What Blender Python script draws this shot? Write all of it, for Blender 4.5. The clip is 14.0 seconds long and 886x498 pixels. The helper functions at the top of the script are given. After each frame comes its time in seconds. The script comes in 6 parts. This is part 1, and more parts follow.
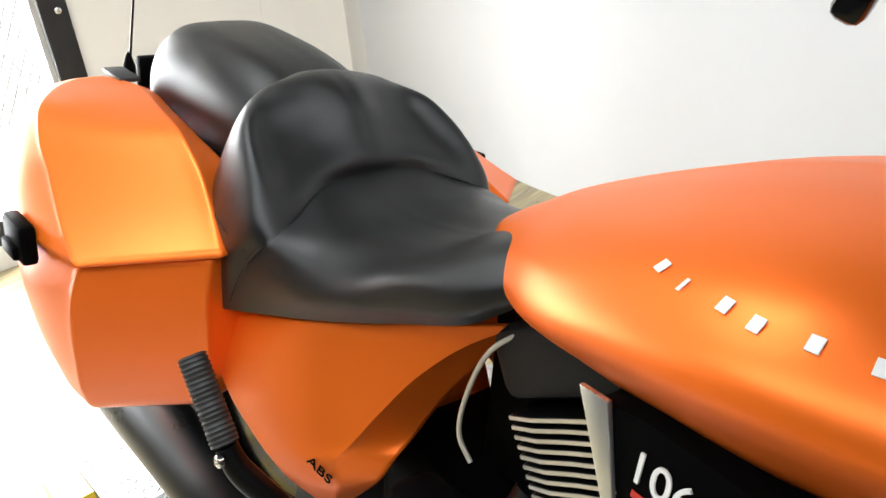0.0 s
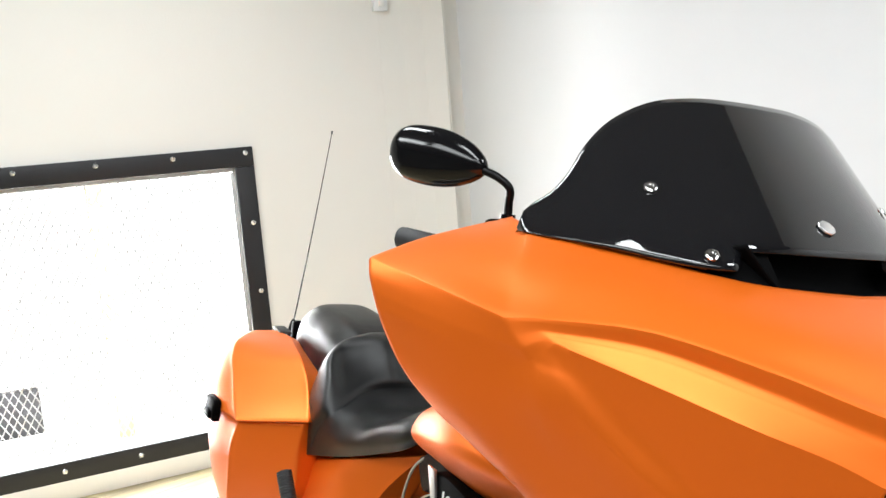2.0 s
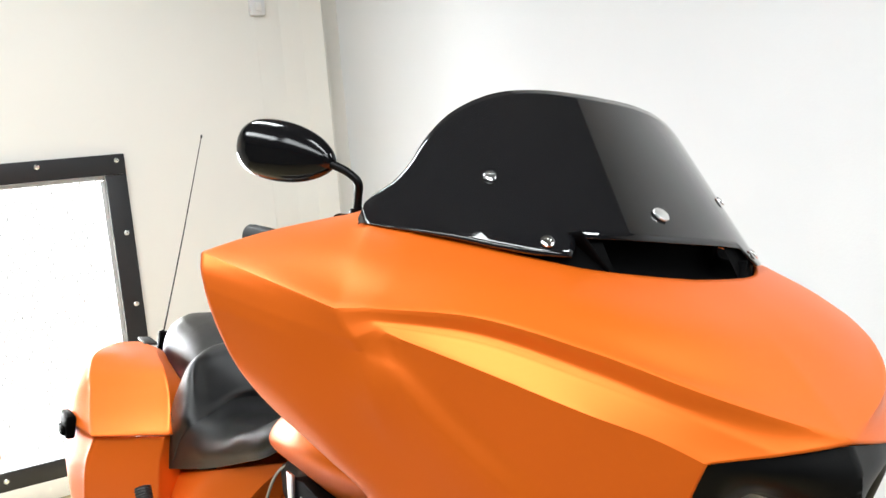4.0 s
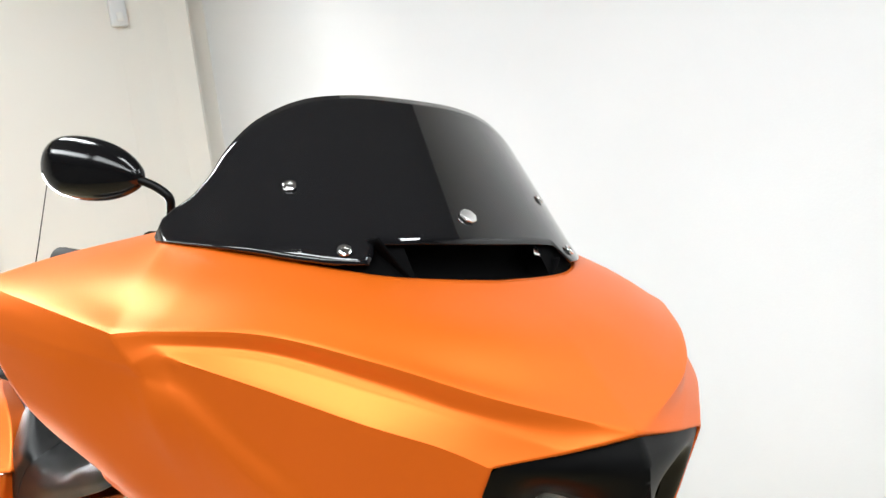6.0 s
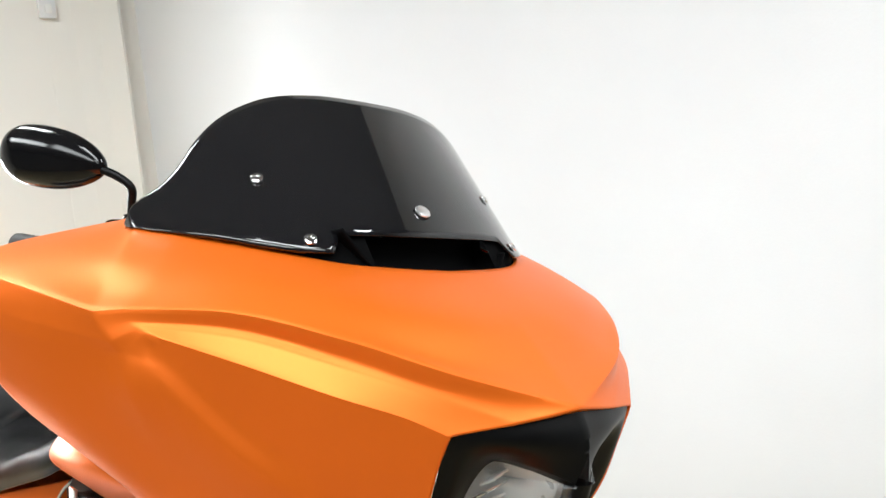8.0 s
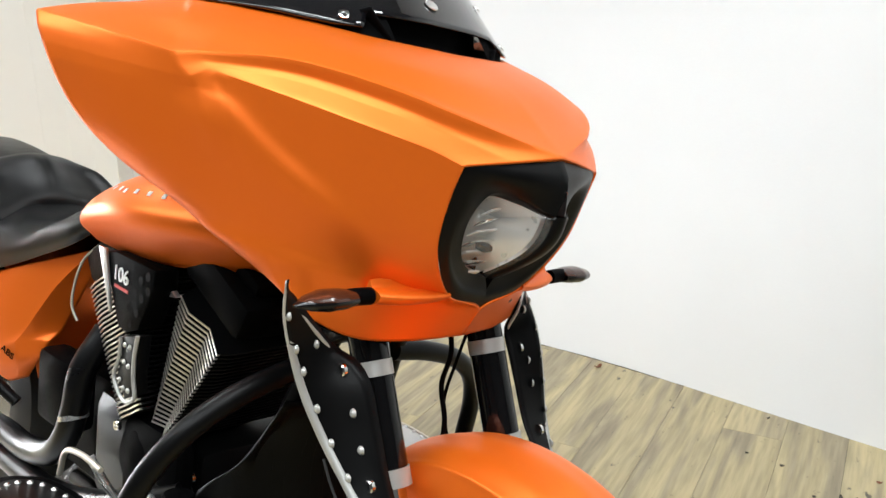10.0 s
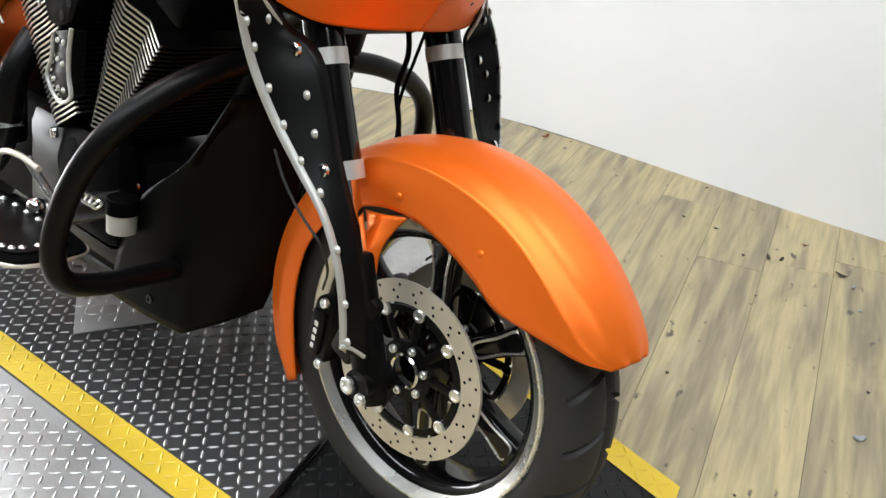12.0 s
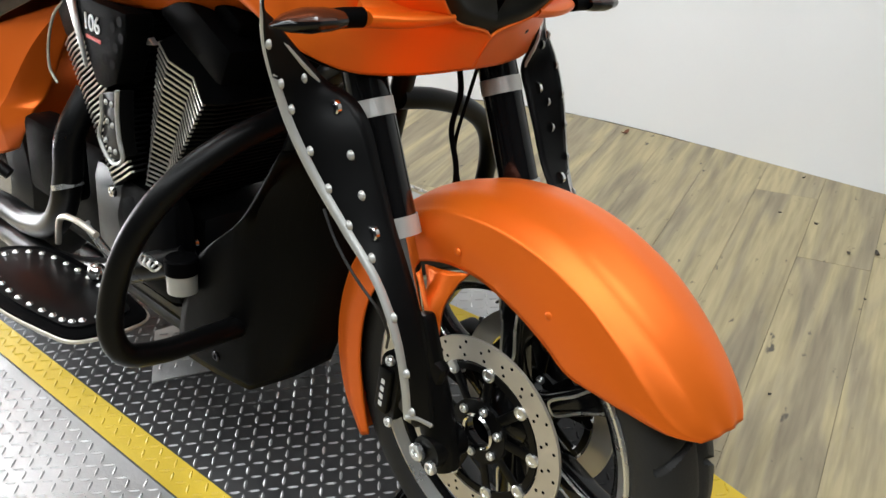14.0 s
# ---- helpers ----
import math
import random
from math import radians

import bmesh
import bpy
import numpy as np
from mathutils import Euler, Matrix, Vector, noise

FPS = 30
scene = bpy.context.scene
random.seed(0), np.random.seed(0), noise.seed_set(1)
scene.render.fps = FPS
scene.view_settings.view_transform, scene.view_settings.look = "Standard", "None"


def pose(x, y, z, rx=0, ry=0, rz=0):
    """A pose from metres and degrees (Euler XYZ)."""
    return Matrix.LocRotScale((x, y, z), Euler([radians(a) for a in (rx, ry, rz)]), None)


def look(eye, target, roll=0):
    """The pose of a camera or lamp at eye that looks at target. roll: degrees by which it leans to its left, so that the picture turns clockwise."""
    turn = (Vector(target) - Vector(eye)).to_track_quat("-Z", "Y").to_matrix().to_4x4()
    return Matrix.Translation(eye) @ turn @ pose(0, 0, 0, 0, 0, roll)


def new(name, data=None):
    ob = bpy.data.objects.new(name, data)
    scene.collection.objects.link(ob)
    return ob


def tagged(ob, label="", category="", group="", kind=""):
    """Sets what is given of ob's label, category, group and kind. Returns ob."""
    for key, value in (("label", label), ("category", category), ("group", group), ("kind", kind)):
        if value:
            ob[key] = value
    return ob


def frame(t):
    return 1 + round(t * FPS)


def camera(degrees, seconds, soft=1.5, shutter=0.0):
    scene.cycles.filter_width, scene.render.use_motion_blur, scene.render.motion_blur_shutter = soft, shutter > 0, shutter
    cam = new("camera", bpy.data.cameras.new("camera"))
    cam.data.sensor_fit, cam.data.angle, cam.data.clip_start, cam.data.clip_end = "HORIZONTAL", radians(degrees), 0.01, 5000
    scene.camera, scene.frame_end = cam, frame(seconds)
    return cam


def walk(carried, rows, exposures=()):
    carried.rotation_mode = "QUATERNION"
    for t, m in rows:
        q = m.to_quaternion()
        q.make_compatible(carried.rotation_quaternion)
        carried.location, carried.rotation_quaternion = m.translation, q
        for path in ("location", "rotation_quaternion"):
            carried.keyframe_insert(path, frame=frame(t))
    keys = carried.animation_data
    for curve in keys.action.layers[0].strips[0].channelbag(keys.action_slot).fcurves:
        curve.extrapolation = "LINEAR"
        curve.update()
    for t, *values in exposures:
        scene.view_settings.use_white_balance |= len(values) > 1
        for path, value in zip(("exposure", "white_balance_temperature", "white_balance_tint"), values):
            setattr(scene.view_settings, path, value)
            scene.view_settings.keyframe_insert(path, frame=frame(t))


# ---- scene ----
cam = camera(55.14, 14.0)
# seconds, place in metres, turn in degrees
PATH = [
    (0, -0.4407, -0.4673, 1.3095, 60.63, 4.91, 53.45),
    (0.5, -0.1827, -0.5899, 1.3417, 68.97, 5.05, 58.76),
    (1, 0.1242, -0.6621, 1.4063, 73.18, 1.96, 63.70),
    (1.5, 0.4343, -0.6231, 1.4693, 78.22, 2.83, 65.94),
    (2, 0.5187, -0.6156, 1.5047, 80.89, 4.38, 66.02),
    (4.5, 0.5414, -0.5065, 1.4658, 80.61, 5.46, 56.53),
    (5, 0.5544, -0.4724, 1.4669, 80.08, 6.47, 54.21),
    (5.5, 0.5706, -0.4450, 1.4649, 80.23, 5.44, 53.72),
    (6, 0.5900, -0.4146, 1.4599, 80.75, 6.69, 52.88),
    (6.5, 0.5927, -0.3951, 1.4649, 80.20, 5.67, 51.13),
    (7, 0.6049, -0.3916, 1.4635, 81.11, 5.34, 50.41),
    (9.3, 0.6857, -0.7331, 1.4087, 78.10, 2.52, 43.31),
    (9.5, 0.7029, -0.7481, 1.3899, 76.68, 2.16, 43.55),
    (10, 0.7328, -0.7713, 1.3434, 73.16, 0.92, 43.49),
    (10.5, 0.7522, -0.7911, 1.3146, 70.74, 0.63, 43.21),
    (11, 0.7595, -0.8068, 1.2708, 67.43, -0.79, 42.71),
    (11.5, 0.7554, -0.8125, 1.2269, 63.84, -1.57, 41.67),
    (12, 0.7377, -0.8094, 1.1724, 60.31, -2.73, 40.77),
    (12.5, 0.7225, -0.8066, 1.1208, 56.75, -3.79, 40.03),
    (13, 0.7126, -0.8036, 1.0868, 54.49, -4.31, 39.97),
    (13.5, 0.6935, -0.8010, 1.1153, 53.86, -1.17, 41.97),
    (14, 0.6799, -0.6854, 1.2161, 59.18, 3.36, 44.29),
]
EXPOSURES = [(0.0, -0.12), (0.5, 0.04), (1.0, 0.12), (1.5, -0.02), (2.0, -0.08), (4.5, 0.0), (11.5, 0.0), (12.0, -0.05), (12.5, -0.23), (13.4, -0.33), (14.0, -0.30)]
walk(cam, [(t, pose(x, y, z, rx, ry, rz)) for t, x, y, z, rx, ry, rz in PATH], EXPOSURES)
LEAN = 10.75  # the bike rests on its side stand

# ---- light ----
FLOOR_Z = -0.075
world = bpy.data.worlds.new("world")
scene.world = world
world.use_nodes = True
sky = world.node_tree.nodes.new("ShaderNodeTexSky")
sky.sky_type = 'NISHITA'
sky.sun_disc = False
sky.sun_elevation, sky.sun_rotation = radians(40), radians(120)
world.node_tree.links.new(sky.outputs[0], world.node_tree.nodes["Background"].inputs[0])
world.node_tree.nodes["Background"].inputs[1].default_value = 0.15


def area_lamp(name, m, width, height, watts, colour):
    data = bpy.data.lights.new(name, 'AREA')
    data.shape, data.size, data.size_y, data.energy, data.color = 'RECTANGLE', width, height, watts, colour
    ob = new(name, data)
    ob.matrix_basis = m
    return ob


# daylight through the window in the west wall, and rows of ceiling tubes
area_lamp("window_daylight", look((-3.62, -0.6, 0.75), (0, -0.6, 0.75)), 1.4, 1.25, 190, (0.95, 0.98, 1.0))
for lx, ly, watts, wide, deep in ((-1.6, -1.9, 48, 1.6, 0.5), (0.5, -1.7, 58, 2.2, 0.7), (0.45, -0.35, 30, 1.5, 0.3), (2.2, -0.9, 30, 2.2, 0.5), (1.1, 1.0, 34, 1.2, 0.3), (-1.9, -0.3, 36, 1.2, 0.3)):
    area_lamp("ceiling_light", look((lx, ly, 2.88), (lx, ly, 0)), wide, deep, watts, (0.93, 0.98, 1.0))

# ---- materials ----


def material(name, base, rough=0.5, metal=0.0, coat=0.0, bump=0.0, bump_scale=60.0, mottle=0.0, mottle_scale=4.0, rough_var=0.0, spec=0.5, ior=1.5):
    """A principled material with two scales of variation: broad mottling of the colour and fine relief."""
    m = bpy.data.materials.new(name)
    m.use_nodes = True
    nt = m.node_tree
    b = nt.nodes["Principled BSDF"]
    b.inputs["Base Color"].default_value = (*base, 1)
    b.inputs["Roughness"].default_value = rough
    b.inputs["Metallic"].default_value = metal
    b.inputs["Specular IOR Level"].default_value = spec
    b.inputs["IOR"].default_value = ior
    b.inputs["Coat Weight"].default_value = coat
    b.inputs["Coat Roughness"].default_value = 0.08
    tc = nt.nodes.new("ShaderNodeTexCoord")
    if mottle or rough_var:
        n = nt.nodes.new("ShaderNodeTexNoise")
        n.inputs["Scale"].default_value, n.inputs["Detail"].default_value = mottle_scale, 6
        nt.links.new(tc.outputs["Object"], n.inputs["Vector"])
        if mottle:
            mix = nt.nodes.new("ShaderNodeMix")
            mix.data_type = 'RGBA'
            mix.inputs["A"].default_value = (*[c * (1 - mottle) for c in base], 1)
            mix.inputs["B"].default_value = (*[min(1, c * (1 + mottle)) for c in base], 1)
            nt.links.new(n.outputs["Fac"], mix.inputs["Factor"])
            nt.links.new(mix.outputs["Result"], b.inputs["Base Color"])
        if rough_var:
            mr = nt.nodes.new("ShaderNodeMapRange")
            mr.inputs["To Min"].default_value, mr.inputs["To Max"].default_value = max(0.02, rough - rough_var), min(1, rough + rough_var)
            nt.links.new(n.outputs["Fac"], mr.inputs["Value"])
            nt.links.new(mr.outputs["Result"], b.inputs["Roughness"])
    if bump:
        n2 = nt.nodes.new("ShaderNodeTexNoise")
        n2.inputs["Scale"].default_value, n2.inputs["Detail"].default_value = bump_scale, 4
        nt.links.new(tc.outputs["Object"], n2.inputs["Vector"])
        bp = nt.nodes.new("ShaderNodeBump")
        bp.inputs["Strength"].default_value, bp.inputs["Distance"].default_value = bump, 0.002
        nt.links.new(n2.outputs["Fac"], bp.inputs["Height"])
        nt.links.new(bp.outputs["Normal"], b.inputs["Normal"])
    return m


ORANGE = material("satin_orange_paint", (0.90, 0.165, 0.010), 0.40, 0.48, 0.0, 0.03, 900, 0.05, 3.0, 0.04, spec=0.5)
BLACK_SATIN = material("satin_black_paint", (0.0026, 0.0026, 0.0028), 0.36, 0.0, 0.0, 0.05, 400, 0.2, 8, 0.10, spec=0.4, ior=1.28)
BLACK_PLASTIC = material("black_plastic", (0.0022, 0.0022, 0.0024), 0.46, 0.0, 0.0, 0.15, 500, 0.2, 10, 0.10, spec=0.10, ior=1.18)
ENGINE_BLACK = material("powder_coated_black", (0.010, 0.010, 0.0105), 0.50, 0.0, 0.0, 0.25, 600, 0.25, 12, 0.10, spec=0.35, ior=1.35)
BLACK_GLOSS = material("gloss_black", (0.004, 0.004, 0.0045), 0.12, 0.0, 0.0, 0.0, spec=0.35)
LEATHER = material("black_vinyl_seat", (0.006, 0.006, 0.0064), 0.34, 0.0, 0.0, 0.3, 700, 0.2, 6, 0.04, spec=0.5)
BLACK_MATT = material("matt_black_plastic", (0.0022, 0.0022, 0.0024), 0.65, 0.0, 0.0, 0.2, 500, 0.2, 10, 0.08, spec=0.12, ior=1.2)
RUBBER = material("tyre_rubber", (0.022, 0.022, 0.0222), 0.58, 0.0, 0.0, 0.3, 300, 0.3, 12, 0.1, spec=0.35)
GRIP = material("ribbed_rubber", (0.02, 0.02, 0.021), 0.6, 0.0, 0.0, 0.1, 300, 0.2, 12, 0.08)
BLACK_PIPE = material("satin_black_pipe", (0.003, 0.003, 0.0034), 0.30, 0.0, 0.0, 0.0, 60, 0.2, 9, 0.08, ior=1.33)
SHROUD = material("worn_black_plastic", (0.0022, 0.0022, 0.0023), 0.42, 0.0, 0.0, 0.25, 300, 0.5, 7, 0.14, ior=1.17)
CHROME = material("chrome", (0.80, 0.80, 0.80), 0.10, 1.0, 0.0, 0.0, 60, 0.04, 10, 0.04)
ALLOY = material("machined_alloy", (0.84, 0.84, 0.83), 0.28, 0.9, 0.0, 0.08, 500, 0.1, 14, 0.08)
STEEL = material("brushed_rotor_steel", (0.68, 0.63, 0.55), 0.42, 0.7, 0.0, 0.15, 500, 0.15, 18, 0.1)
FINS = material("machined_fin_edge", (0.72, 0.70, 0.66), 0.35, 0.9, 0.0, 0.1, 300, 0.1, 30, 0.1)
SILVER_TRIM = material("silver_trim_paint", (0.52, 0.52, 0.50), 0.42, 0.5, 0.0, 0.1, 300, 0.1, 20, 0.08)
REFLECTOR = material("silvered_reflector", (0.88, 0.88, 0.87), 0.30, 0.45, 0.3, 0.0, 60, 0.1, 40, 0.08)
SUBFLOOR = material("brown_subfloor", (0.10, 0.08, 0.05), 0.8, 0.0, 0.0, 0.2, 60, 0.3, 3)
RUST = material("rust_stain", (0.30, 0.13, 0.045), 0.6, 0.0, 0.0, 0.2, 90, 0.5, 25, 0.1)
WHITE_DECAL = material("white_decal", (0.85, 0.85, 0.84), 0.35)
RED_DECAL = material("red_decal", (0.55, 0.03, 0.02), 0.4)
AMBER = material("smoked_amber_lens", (0.05, 0.016, 0.008), 0.22, 0.0, 0.3)
WALL = material("white_wall_paint", (0.765, 0.775, 0.785), 0.75, 0.0, 0.0, 0.25, 120, 0.06, 1.1, 0.08)
WALL_CREAM = material("cream_wall_paint", (0.82, 0.80, 0.75), 0.72, 0.0, 0.0, 0.25, 120, 0.03, 1.3, 0.08)
CEILING_WHITE = material("ceiling_white", (0.82, 0.82, 0.80), 0.85, 0.0, 0.0, 0.2, 80, 0.02, 2)
DARK_WALL = material("dark_showroom_paint", (0.09, 0.09, 0.09), 0.8, 0.0, 0.0, 0.2, 80, 0.1, 2)
FRAME_BLACK = material("black_steel_frame", (0.02, 0.02, 0.022), 0.5, 0.2, 0.0, 0.2, 120, 0.3, 6, 0.1)
WIRE = material("galvanised_wire", (0.54, 0.54, 0.54), 0.5, 0.1)
POST_TAN = material("tan_paint", (0.55, 0.40, 0.24), 0.7, 0.0, 0.0, 0.1, 60, 0.1, 5)
TREAD_SILVER = material("aluminium_tread_plate", (0.50, 0.50, 0.50), 0.45, 0.6, 0.0, 0.2, 160, 0.18, 9, 0.1)
LUG_BLACK = material("worn_black_tread_lug", (0.25, 0.25, 0.255), 0.34, 0.7, 0.0, 0.3, 200, 0.5, 30, 0.14)
# same plate as TREAD_BLACK; the tilted ramp's shade is put into this darker colour
RAMP_SHADED = material("shaded_black_tread_plate", (0.008, 0.008, 0.0084), 0.48, 0.0, 0.0, 0.2, 160, 0.3, 7, 0.10, spec=0.25)
TREAD_BLACK = material("black_painted_tread_plate", (0.075, 0.075, 0.077), 0.38, 0.45, 0.0, 0.2, 160, 0.35, 7, 0.12)
YELLOW = material("yellow_floor_paint", (0.72, 0.50, 0.035), 0.5, 0.0, 0.0, 0.25, 120, 0.14, 14, 0.1)


def clear_glass(name, tint, alpha, rough=0.03):
    """Thin glazing: a clear sheet that reflects by Fresnel and lets tinted light through."""
    m = bpy.data.materials.new(name)
    m.use_nodes = True
    nt = m.node_tree
    b = nt.nodes["Principled BSDF"]
    b.inputs["Base Color"].default_value = (*tint, 1)
    b.inputs["Roughness"].default_value = rough
    b.inputs["Alpha"].default_value = alpha
    b.inputs["Coat Weight"].default_value = 0.5
    return m


TINT = clear_glass("dark_tinted_acrylic", (0.006, 0.006, 0.007), 0.955, 0.05)
LENS = clear_glass("clear_lens", (0.80, 0.82, 0.83), 0.14, 0.02)


def wood_material():
    m = bpy.data.materials.new("light_wood_plank")
    m.use_nodes = True
    nt = m.node_tree
    b = nt.nodes["Principled BSDF"]
    b.inputs["Roughness"].default_value = 0.42
    tc, info = nt.nodes.new("ShaderNodeTexCoord"), nt.nodes.new("ShaderNodeObjectInfo")
    off = nt.nodes.new("ShaderNodeVectorMath")
    off.operation = 'MULTIPLY_ADD'
    comb = nt.nodes.new("ShaderNodeCombineXYZ")
    for i in range(3):
        nt.links.new(info.outputs["Random"], comb.inputs[i])
    off.inputs[1].default_value = (23, 31, 17)
    nt.links.new(comb.outputs[0], off.inputs[0])
    nt.links.new(tc.outputs["Object"], off.inputs[2])
    mp = nt.nodes.new("ShaderNodeMapping")
    mp.inputs["Scale"].default_value = (9.0, 1.1, 1.0)
    nt.links.new(off.outputs[0], mp.inputs["Vector"])
    grain = nt.nodes.new("ShaderNodeTexNoise")
    grain.inputs["Scale"].default_value, grain.inputs["Detail"].default_value, grain.inputs["Distortion"].default_value = 1.5, 5, 0.9
    nt.links.new(mp.outputs[0], grain.inputs["Vector"])
    fine = nt.nodes.new("ShaderNodeTexNoise")
    mp2 = nt.nodes.new("ShaderNodeMapping")
    mp2.inputs["Scale"].default_value = (70.0, 5.0, 1.0)
    nt.links.new(off.outputs[0], mp2.inputs["Vector"])
    fine.inputs["Scale"].default_value, fine.inputs["Detail"].default_value = 1.0, 5
    nt.links.new(mp2.outputs[0], fine.inputs["Vector"])
    ramp = nt.nodes.new("ShaderNodeValToRGB")
    e = ramp.color_ramp.elements
    e[0].position, e[0].color = 0.34, (0.275, 0.228, 0.150, 1)
    e[1].position, e[1].color = 0.66, (0.50, 0.415, 0.232, 1)
    for at_, colour in ((0.44, (0.345, 0.290, 0.185, 1)), (0.52, (0.415, 0.345, 0.202, 1))):
        mid = e.new(at_)
        mid.color = colour
    nt.links.new(grain.outputs["Fac"], ramp.inputs["Fac"])
    mul = nt.nodes.new("ShaderNodeMix")
    mul.data_type, mul.blend_type = 'RGBA', 'MULTIPLY'
    mul.inputs["Factor"].default_value = 0.55
    fr = nt.nodes.new("ShaderNodeMapRange")
    fr.inputs["From Min"].default_value, fr.inputs["From Max"].default_value = 0.3, 0.62
    fr.inputs["To Min"].default_value, fr.inputs["To Max"].default_value = 0.62, 1.15
    nt.links.new(fine.outputs["Fac"], fr.inputs["Value"])
    nt.links.new(ramp.outputs[0], mul.inputs["A"])
    nt.links.new(fr.outputs[0], mul.inputs["B"])
    # knots and worn flecks
    spots = nt.nodes.new("ShaderNodeTexNoise")
    spots.inputs["Scale"].default_value, spots.inputs["Detail"].default_value = 1.0, 7
    mp3 = nt.nodes.new("ShaderNodeMapping")
    mp3.inputs["Scale"].default_value = (34.0, 16.0, 1.0)
    nt.links.new(off.outputs[0], mp3.inputs["Vector"])
    nt.links.new(mp3.outputs[0], spots.inputs["Vector"])
    sr = nt.nodes.new("ShaderNodeMapRange")
    sr.inputs["From Min"].default_value, sr.inputs["From Max"].default_value = 0.66, 0.73
    nt.links.new(spots.outputs["Fac"], sr.inputs["Value"])
    dk = nt.nodes.new("ShaderNodeMix")
    dk.data_type = 'RGBA'
    dk.inputs["B"].default_value = (0.10, 0.085, 0.065, 1)
    nt.links.new(sr.outputs[0], dk.inputs["Factor"])
    nt.links.new(mul.outputs["Result"], dk.inputs["A"])
    # plank by plank tone
    tone = nt.nodes.new("ShaderNodeMapRange")
    tone.inputs["To Min"].default_value, tone.inputs["To Max"].default_value = 0.90, 1.06
    nt.links.new(info.outputs["Random"], tone.inputs["Value"])
    fin = nt.nodes.new("ShaderNodeVectorMath")
    fin.operation = 'SCALE'
    nt.links.new(dk.outputs["Result"], fin.inputs[0])
    nt.links.new(tone.outputs[0], fin.inputs["Scale"])
    nt.links.new(fin.outputs[0], b.inputs["Base Color"])
    bp = nt.nodes.new("ShaderNodeBump")
    bp.inputs["Strength"].default_value, bp.inputs["Distance"].default_value = 0.25, 0.001
    nt.links.new(fine.outputs["Fac"], bp.inputs["Height"])
    nt.links.new(bp.outputs["Normal"], b.inputs["Normal"])
    return m


WOOD = wood_material()


def glow_material(name, colour, strength):
    m = bpy.data.materials.new(name)
    m.use_nodes = True
    nt = m.node_tree
    nt.nodes.clear()
    em, out = nt.nodes.new("ShaderNodeEmission"), nt.nodes.new("ShaderNodeOutputMaterial")
    em.inputs[0].default_value, em.inputs[1].default_value = (*colour, 1), strength
    nt.links.new(em.outputs[0], out.inputs[0])
    return m


OUTSIDE = glow_material("bright_outdoor_sky", (1.0, 1.0, 1.0), 2.6)

# ---- building helpers ----


def part(name, bm, mat, parent=None, label="", smooth=True, matrix=None):
    """Links a bmesh as one mesh object, under a thing or a part."""
    bmesh.ops.recalc_face_normals(bm, faces=bm.faces[:])
    me = bpy.data.meshes.new(name)
    bm.to_mesh(me)
    bm.free()
    me.materials.append(mat)
    if smooth:
        for p in me.polygons:
            p.use_smooth = True
        me.set_sharp_from_angle(angle=radians(38))
    ob = new(name, me)
    if parent is not None:
        ob.parent = parent
    if matrix is not None:
        ob.matrix_basis = matrix
    if label:
        ob["label"] = label
    return ob


def again(ob, m, parent=None):
    """Another part on the same mesh, at the pose m."""
    c = ob.copy()
    scene.collection.objects.link(c)
    c.parent = parent if parent is not None else ob.parent
    c.matrix_basis = m
    return c


def empty(name, m=None):
    ob = new(name)
    if m is not None:
        ob.matrix_basis = m
    return ob


def spline(pts, n, closed=False):
    """n points along a smooth (centripetal) curve through pts."""
    p = np.array(pts, float)
    if closed:
        p = np.vstack([p[-1:], p, p[:2]])
    else:
        p = np.vstack([2 * p[:1] - p[1:2], p, 2 * p[-1:] - p[-2:-1]])
    k = np.concatenate([[0], np.cumsum(np.maximum(np.linalg.norm(np.diff(p, axis=0), axis=1), 1e-6) ** 0.5)])
    t0, t1 = k[1], k[-2]
    ts = np.linspace(t0, t1, n, endpoint=not closed)
    out = []
    for t in ts:
        i = min(max(int(np.searchsorted(k, t, side='right')) - 1, 1), len(p) - 3)
        a, b, c, d = p[i - 1], p[i], p[i + 1], p[i + 2]
        ka, kb, kc, kd = k[i - 1], k[i], k[i + 1], k[i + 2]
        A1 = (kb - t) / (kb - ka) * a + (t - ka) / (kb - ka) * b
        A2 = (kc - t) / (kc - kb) * b + (t - kb) / (kc - kb) * c
        A3 = (kd - t) / (kd - kc) * c + (t - kc) / (kd - kc) * d
        B1 = (kc - t) / (kc - ka) * A1 + (t - ka) / (kc - ka) * A2
        B2 = (kd - t) / (kd - kb) * A2 + (t - kb) / (kd - kb) * A3
        out.append((kc - t) / (kc - kb) * B1 + (t - kb) / (kc - kb) * B2)
    return np.array(out)


def loft(sections, nu, nv, closed=False):
    """A grid of nu x nv points through sections, each a short list of points."""
    s = np.array([spline(x, nv, closed) for x in sections])
    return np.stack([spline(s[:, j], nu) for j in range(nv)], axis=1)


def creased(sections, nu, counts, at):
    """A loft whose sections have a crease at each index in at; counts gives the points of each stretch."""
    cols, ends = [], [0] + list(at) + [len(sections[0]) - 1]
    for k, n in enumerate(counts):
        a, b = ends[k], ends[k + 1]
        g = np.array([spline(x[a:b + 1], n) for x in sections])
        cols.append(g if k == 0 else g[:, 1:])
    s = np.concatenate(cols, axis=1)
    return np.stack([spline(s[:, j], nu) for j in range(s.shape[1])], axis=1)


